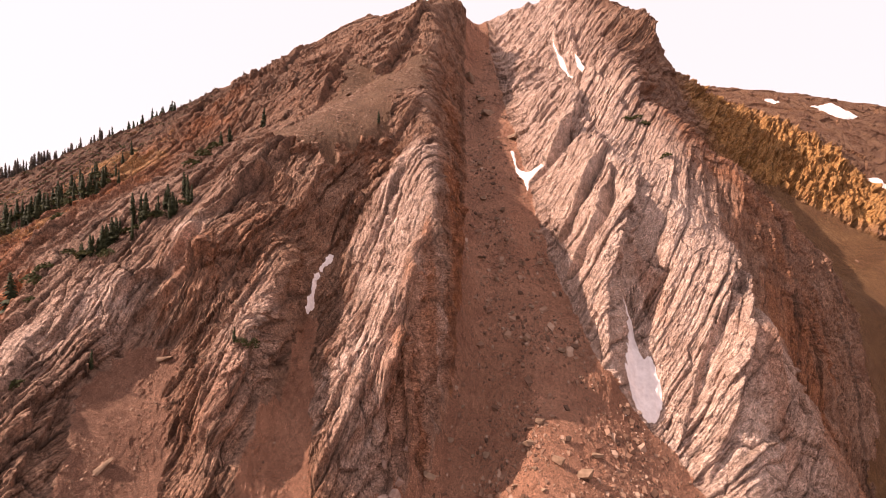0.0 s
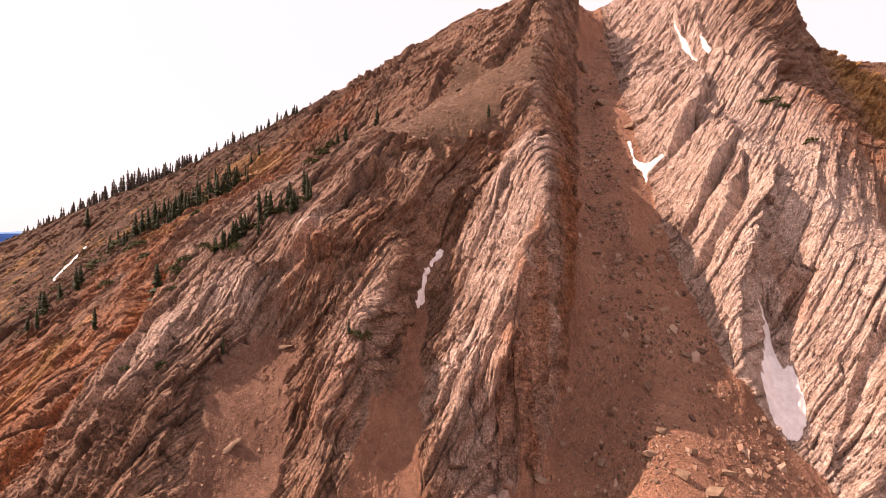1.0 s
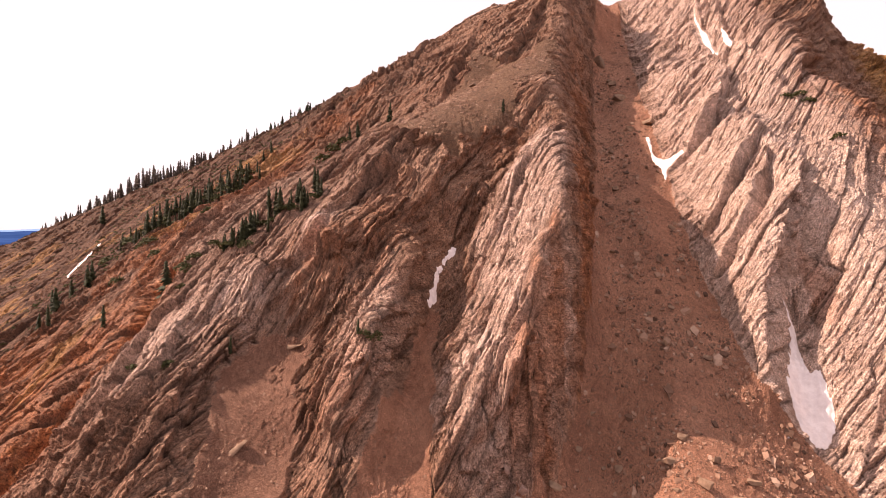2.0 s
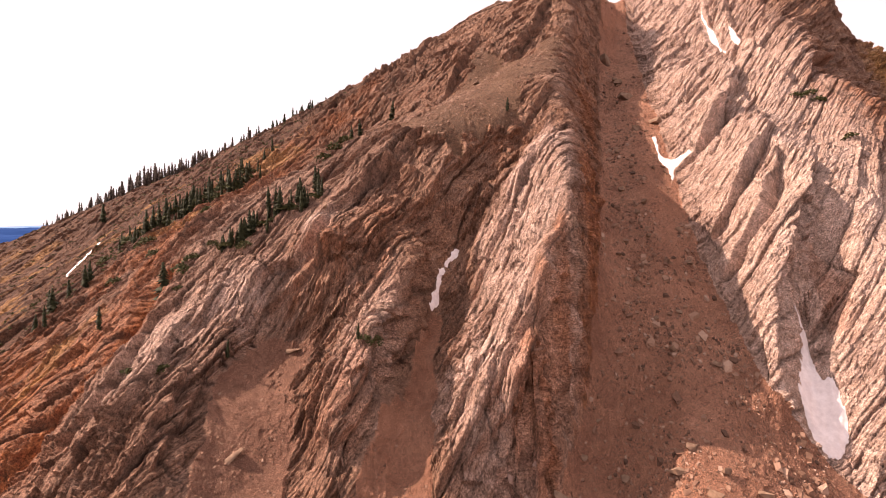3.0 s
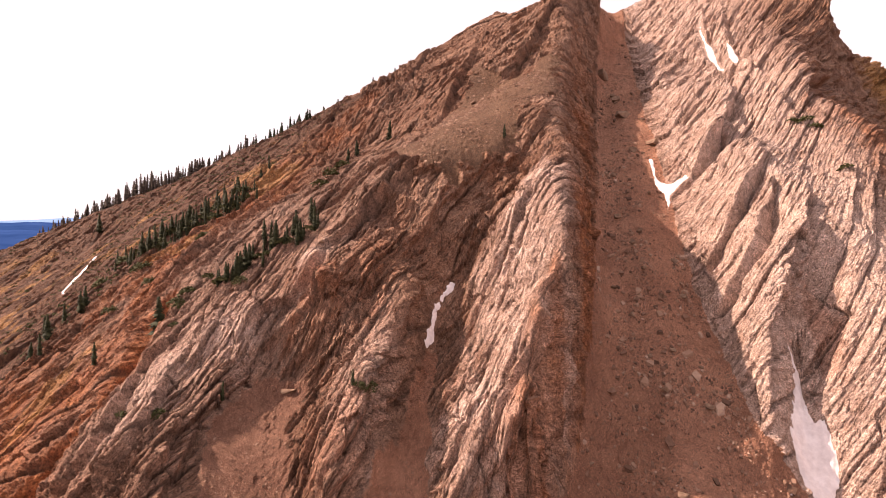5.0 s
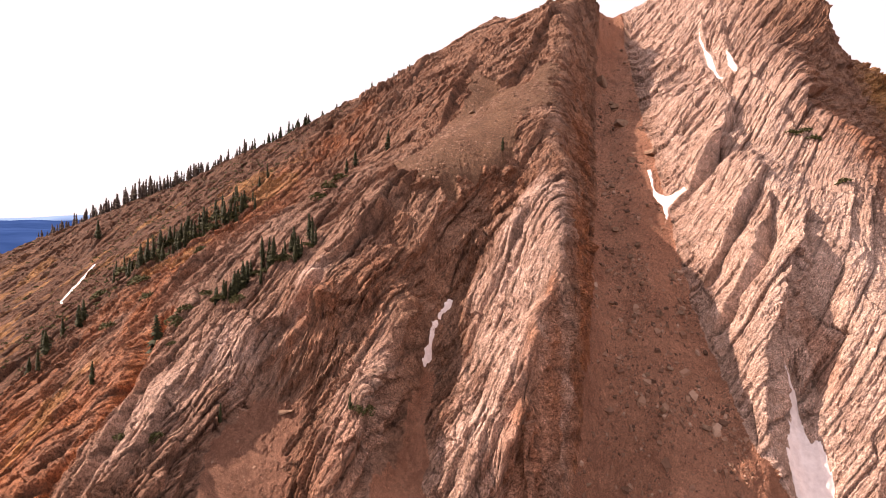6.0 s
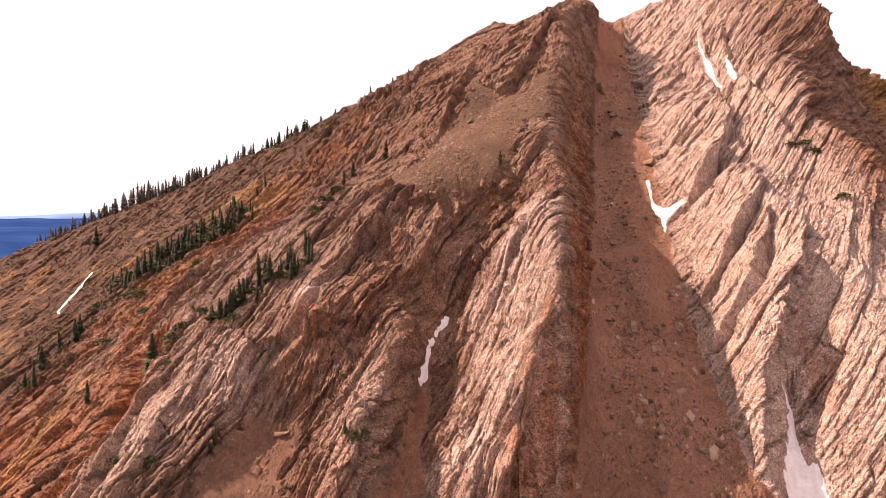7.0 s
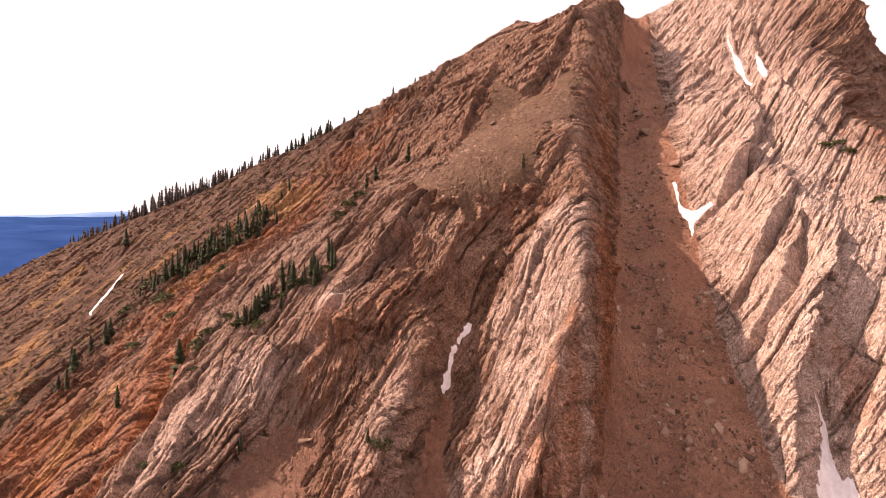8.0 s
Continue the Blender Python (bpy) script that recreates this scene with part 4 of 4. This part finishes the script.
def conifer(rg, slim):
    """A subalpine fir one metre tall: trunk, and a crown of drooping sprays in tiers."""
    top = new("conifer_tree")
    ring = [(math.cos(k * 1.0472), math.sin(k * 1.0472)) for k in range(6)]
    tv = [(0.016 * (1 - h) * cx + 0.002 * cx, 0.016 * (1 - h) * cy + 0.002 * cy, h * 0.97 - 0.08 * (h == 0)) for h in (0, 0.5, 1) for cx, cy in ring]
    tf = [(6 * l + k, 6 * l + (k + 1) % 6, 6 * l + 6 + (k + 1) % 6, 6 * l + 6 + k) for l in (0, 1) for k in range(6)]
    part("trunk", mesh_of("trunk", tv, tf, M_BARK), top, "grey-brown bark")
    cv, cf = [], []
    tiers = 17
    for t in range(tiers):
        h = 0.07 + 0.9 * (t / (tiers - 1)) ** 0.95
        reach = slim * (1.0 - h) ** 0.5 * min(1.0, 0.45 + 2.2 * h) * rg.uniform(0.6, 1.15) + 0.012
        for k in range(8):
            if rg.random() < 0.13:
                continue
            a = 6.283 * (k + rg.uniform(-0.3, 0.3) + 0.5 * (t % 2)) / 8
            r = reach * rg.uniform(0.65, 1.15)
            w = 0.36 * r + 0.012
            dx, dy = math.cos(a), math.sin(a)
            z0, z1 = h + 0.03, h - 0.42 * r - 0.008
            i = len(cv)
            cv += [(0, 0, z0), (dx * r * 0.55 - dy * w, dy * r * 0.55 + dx * w, (z0 + z1) / 2 - 0.012), (dx * r, dy * r, z1),
                   (dx * r * 0.55 + dy * w, dy * r * 0.55 - dx * w, (z0 + z1) / 2 - 0.012), (dx * r * 0.5, dy * r * 0.5, (z0 + z1) / 2 + 0.016), (dx * r * 0.4, dy * r * 0.4, (z0 + z1) / 2 - 0.03)]
            cf += [(i, i + 1, i + 4), (i + 1, i + 2, i + 4), (i + 2, i + 3, i + 4), (i + 3, i, i + 4), (i + 1, i, i + 5), (i + 2, i + 1, i + 5), (i + 3, i + 2, i + 5), (i, i + 3, i + 5)]
    i = len(cv)
    cv += [(0.012, 0, 0.93), (-0.006, 0.01, 0.93), (-0.006, -0.01, 0.93), (0, 0, 1.02)]
    cf += [(i, i + 1, i + 3), (i + 1, i + 2, i + 3), (i + 2, i, i + 3)]
    part("crown", mesh_of("crown", cv, cf, M_NEEDLE), top, "dark green needles in drooping tiers")
    return top


rng = random.Random(21)
TREE_LABEL = "dark green narrow fir tree growing on the rocky slope"
models = [conifer(rng, sl) for sl in (0.14, 0.16, 0.19, 0.22, 0.26)]
spare = list(models)


def tree(x, y, tall, label=TREE_LABEL, group="firs on the slope"):
    p = ground_at(x, y)[0]
    m = pose(p[0], p[1], p[2] - 0.02 * tall, rng.uniform(-3, 3), rng.uniform(-3, 3), rng.uniform(0, 360)) @ Matrix.Diagonal((tall, tall, tall, 1))
    if spare:
        ob = spare.pop()
        ob.matrix_basis = m
    else:
        ob = copy_thing(rng.choice(models), Matrix.Identity(4))
        ob.matrix_basis = m
    tagged(ob, label, "tree", group)


GROVE = "fir tree in a dense dark grove on the flank"
for x, y in ((-171, 202), (-161, 194), (-169, 205), (-157, 195), (-156, 198), (-156, 201), (-150, 196), (-150, 200), (-146, 199), (-152, 209), (-145, 204), (-151, 215), (-144, 207), (-144, 210), (-144, 212), (-147, 219),
             (-146, 222), (-144, 224), (-135, 215), (-133, 217), (-132, 222), (-140, 238), (-149, 234), (-140, 214), (-163, 200), (-154, 205)):
    for _ in range(3):
        tree(x + rng.gauss(0, 3.2), y + rng.gauss(0, 3.2), rng.uniform(3.5, 9.5), GROVE, "grove on the flank")
for x, y in ((-91.6, 141), (-89.3, 141), (-88.4, 142), (-88.2, 143), (-88.5, 145.5), (-88, 149.4), (-87.3, 150), (-85.3, 150.5), (-83.8, 151.3), (-81.3, 150.5), (-80.7, 152), (-78.8, 151.5), (-78.4, 154), (-77, 154.7), (-74, 156.5),
             (-74, 160), (-71.5, 159), (-73.5, 152), (-81.3, 148)):
    for _ in range(2):
        tree(x + rng.uniform(-1.5, 1.5), y + rng.uniform(-1.5, 1.5), rng.uniform(3.0, 7.5), "fir tree in a short row above the fold", "firs above the fold")
tree(-107, 134, 12.5, "tall dark fir standing beside the red gully")
for x, y, tall in ((-117.5, 129, 6), (-168.6, 159.5, 8), (-159, 153.5, 8), (-157, 148, 7), (-166, 164.6, 6), (-157, 163, 7.5), (-159, 166.6, 7), (-79, 244.7, 9.5), (-89.6, 234.7, 7), (-86, 216, 6.5), (-284.6, 301.7, 12), (-23.8, 206, 5),
                   (-44.3, 119.6, 3.4), (-154.4, 212, 7), (-177.5, 197.5, 7), (-182.7, 206, 6), (-162, 148.7, 6), (-181, 209, 6), (-75, 119, 4.6), (-42, 405, 4)):
    tree(x, y, tall)
EDGE = [(-430, 396), (-363, 372), (-301, 359), (-269, 378), (-238, 403), (-180, 380), (-117, 405), (-100, 392)]
far_v, far_f, far_m = [], [], []


def far_tree(x, y, tall):
    """One fir of the far row, added to the joined mesh."""
    p = ground_at(x, y)[0]
    m = pose(p[0], p[1], p[2] - 0.02 * tall, rng.uniform(-3, 3), rng.uniform(-3, 3), rng.uniform(0, 360)) @ Matrix.Diagonal((tall, tall, tall, 1))
    for k, piece in enumerate(rng.choice(models).children):
        i = len(far_v)
        far_v.extend(m @ v.co for v in piece.data.vertices)
        for f in piece.data.polygons:
            far_f.append([i + n for n in f.vertices])
            far_m.append(k)


for (x0, y0), (x1, y1), count in zip(EDGE, EDGE[1:], (36, 48, 50, 52, 46, 34, 4)):
    for k in range(count):
        f = min(1.0, (k // 5 * 5 + 2.5 + rng.gauss(0, 1.7)) / count)
        x, y, tall = x0 + (x1 - x0) * f, y0 + (y1 - y0) * f + rng.uniform(-8, 3), rng.triangular(3, 14, 9) * (0.85 if x0 > -190 else 1.05)
        if x0 < -260:
            far_tree(x, y, tall)
        else:
            tree(x, y, tall, "slender dark fir on the skyline ridge", "firs on the ridge")
far_me = mesh_of("far_firs", far_v, far_f, M_BARK)
far_me.materials.append(M_NEEDLE)
far_me.polygons.foreach_set("material_index", far_m)
tagged(new("far_firs", far_me), "row of dark firs along the far ridge", "trees", kind="stuff")


def shrub_mesh(rg):
    v, f = [], []
    for _ in range(150):
        a, r = rg.uniform(0, 6.283), rg.random() ** 0.6
        h = 0.45 * (1 - r * r) * rg.uniform(0.3, 1.0) + 0.03
        p = Vector((r * math.cos(a) * 0.5, r * math.sin(a) * 0.5, h))
        i = len(v)
        for _ in range(4):
            v.append(p + Vector((rg.gauss(0, 0.06), rg.gauss(0, 0.06), rg.gauss(0.02, 0.05))))
        f += [(i, i + 1, i + 2), (i, i + 2, i + 3), (i, i + 3, i + 1), (i + 1, i + 3, i + 2)]
    return mesh_of("shrub", v, f, M_SHRUB)


shrubs = [shrub_mesh(rng) for _ in range(3)]
for x, y in ((-168, 203), (-160, 196), (-154, 199), (-150, 203), (-147, 209), (-144, 206), (-149, 214), (-143, 212), (-146, 221), (-136, 216), (-141, 227), (-133, 220), (-157, 205), (-163, 200), (-175, 206), (-152, 196)):
    p = ground_at(x + rng.uniform(-2, 2), y + rng.uniform(-2, 2))[0]
    ob = new("shrub", rng.choice(shrubs))
    ob.matrix_basis = pose(*p, 20, 0, rng.uniform(0, 360)) @ Matrix.Diagonal((rng.uniform(7, 11), rng.uniform(6, 9), rng.uniform(4, 6), 1))
    tagged(ob, "dense green juniper under the firs of the grove", "shrub", "junipers in the grove")
for x, y in ((-90, 142), (-88, 146), (-86, 150), (-83, 150), (-80, 151), (-77, 153), (-74, 157)):
    p = ground_at(x + rng.uniform(-1, 1), y + rng.uniform(-1, 1))[0]
    ob = new("shrub", rng.choice(shrubs))
    ob.matrix_basis = pose(*p, 20, 0, rng.uniform(0, 360)) @ Matrix.Diagonal((rng.uniform(4, 6), rng.uniform(3, 5), rng.uniform(3, 4), 1))
    tagged(ob, "green juniper at the foot of a fir row", "shrub", "junipers under the fir row")
for x, y, size in ((-84, 187.7, 7), (-82, 192.3, 7), (-80, 197.6, 6), (-102.7, 140, 5), (-101.8, 143, 5), (-98.7, 147, 5), (-41.4, 120.4, 4), (-43, 119.6, 3.5), (86, 248, 6), (88.7, 245, 6), (82.3, 249, 5), (87.2, 217.5, 5), (-135.5, 153, 5), (-97.3, 132.5, 3),
                   (-84.8, 141, 4), (-84.6, 110.7, 3.5), (-94.6, 111, 3.5), (-150, 180, 7), (-140, 172, 6), (-170, 185, 7), (-128, 160, 5), (-120, 175, 5)):
    p = ground_at(x, y)[0]
    ob = new("shrub", rng.choice(shrubs))
    ob.matrix_basis = pose(*p, 20, 0, rng.uniform(0, 360)) @ Matrix.Diagonal((size, size, size * 0.8, 1))
    tagged(ob, "low olive-green juniper mat on the rock", "shrub", "junipers")


def scrub():
    """Low tufts over the western flank."""
    rg = np.random.default_rng(31)
    x, y = rg.uniform(-420, -95, 9000), 100 * 3.9 ** rg.uniform(0, 1, 9000)
    thick = fbm(x / 30, y / 30, 401) + 0.5 * fbm(x / 9, y / 9, 402)
    ok = np.flatnonzero((inside(x, y, WEST) + 25 * thick > 0) & (thick > -0.2))[:3000]
    p = ground_at(x[ok], y[ok])
    n, k = len(p), 14
    size = rg.uniform(0.4, 1.3, n)
    c = p[:, None] + np.stack([rg.normal(0, 0.5, (n, k)), rg.normal(0, 0.5, (n, k)), rg.uniform(0.0, 0.55, (n, k))], -1) * size[:, None, None]
    tip = c[:, :, None] + rg.normal(0, 0.22, (n, k, 4, 3)) * size[:, None, None, None]
    f = (np.array([(0, 1, 2), (0, 2, 3), (0, 3, 1), (1, 3, 2)])[None] + 4 * np.arange(n * k)[:, None, None]).reshape(-1, 3)
    tagged(new("low_scrub", mesh_of("low_scrub", tip.reshape(-1, 3), f, M_SHRUB)), "scattered olive scrub tufts on the flank", "scrub", kind="stuff")


scrub()
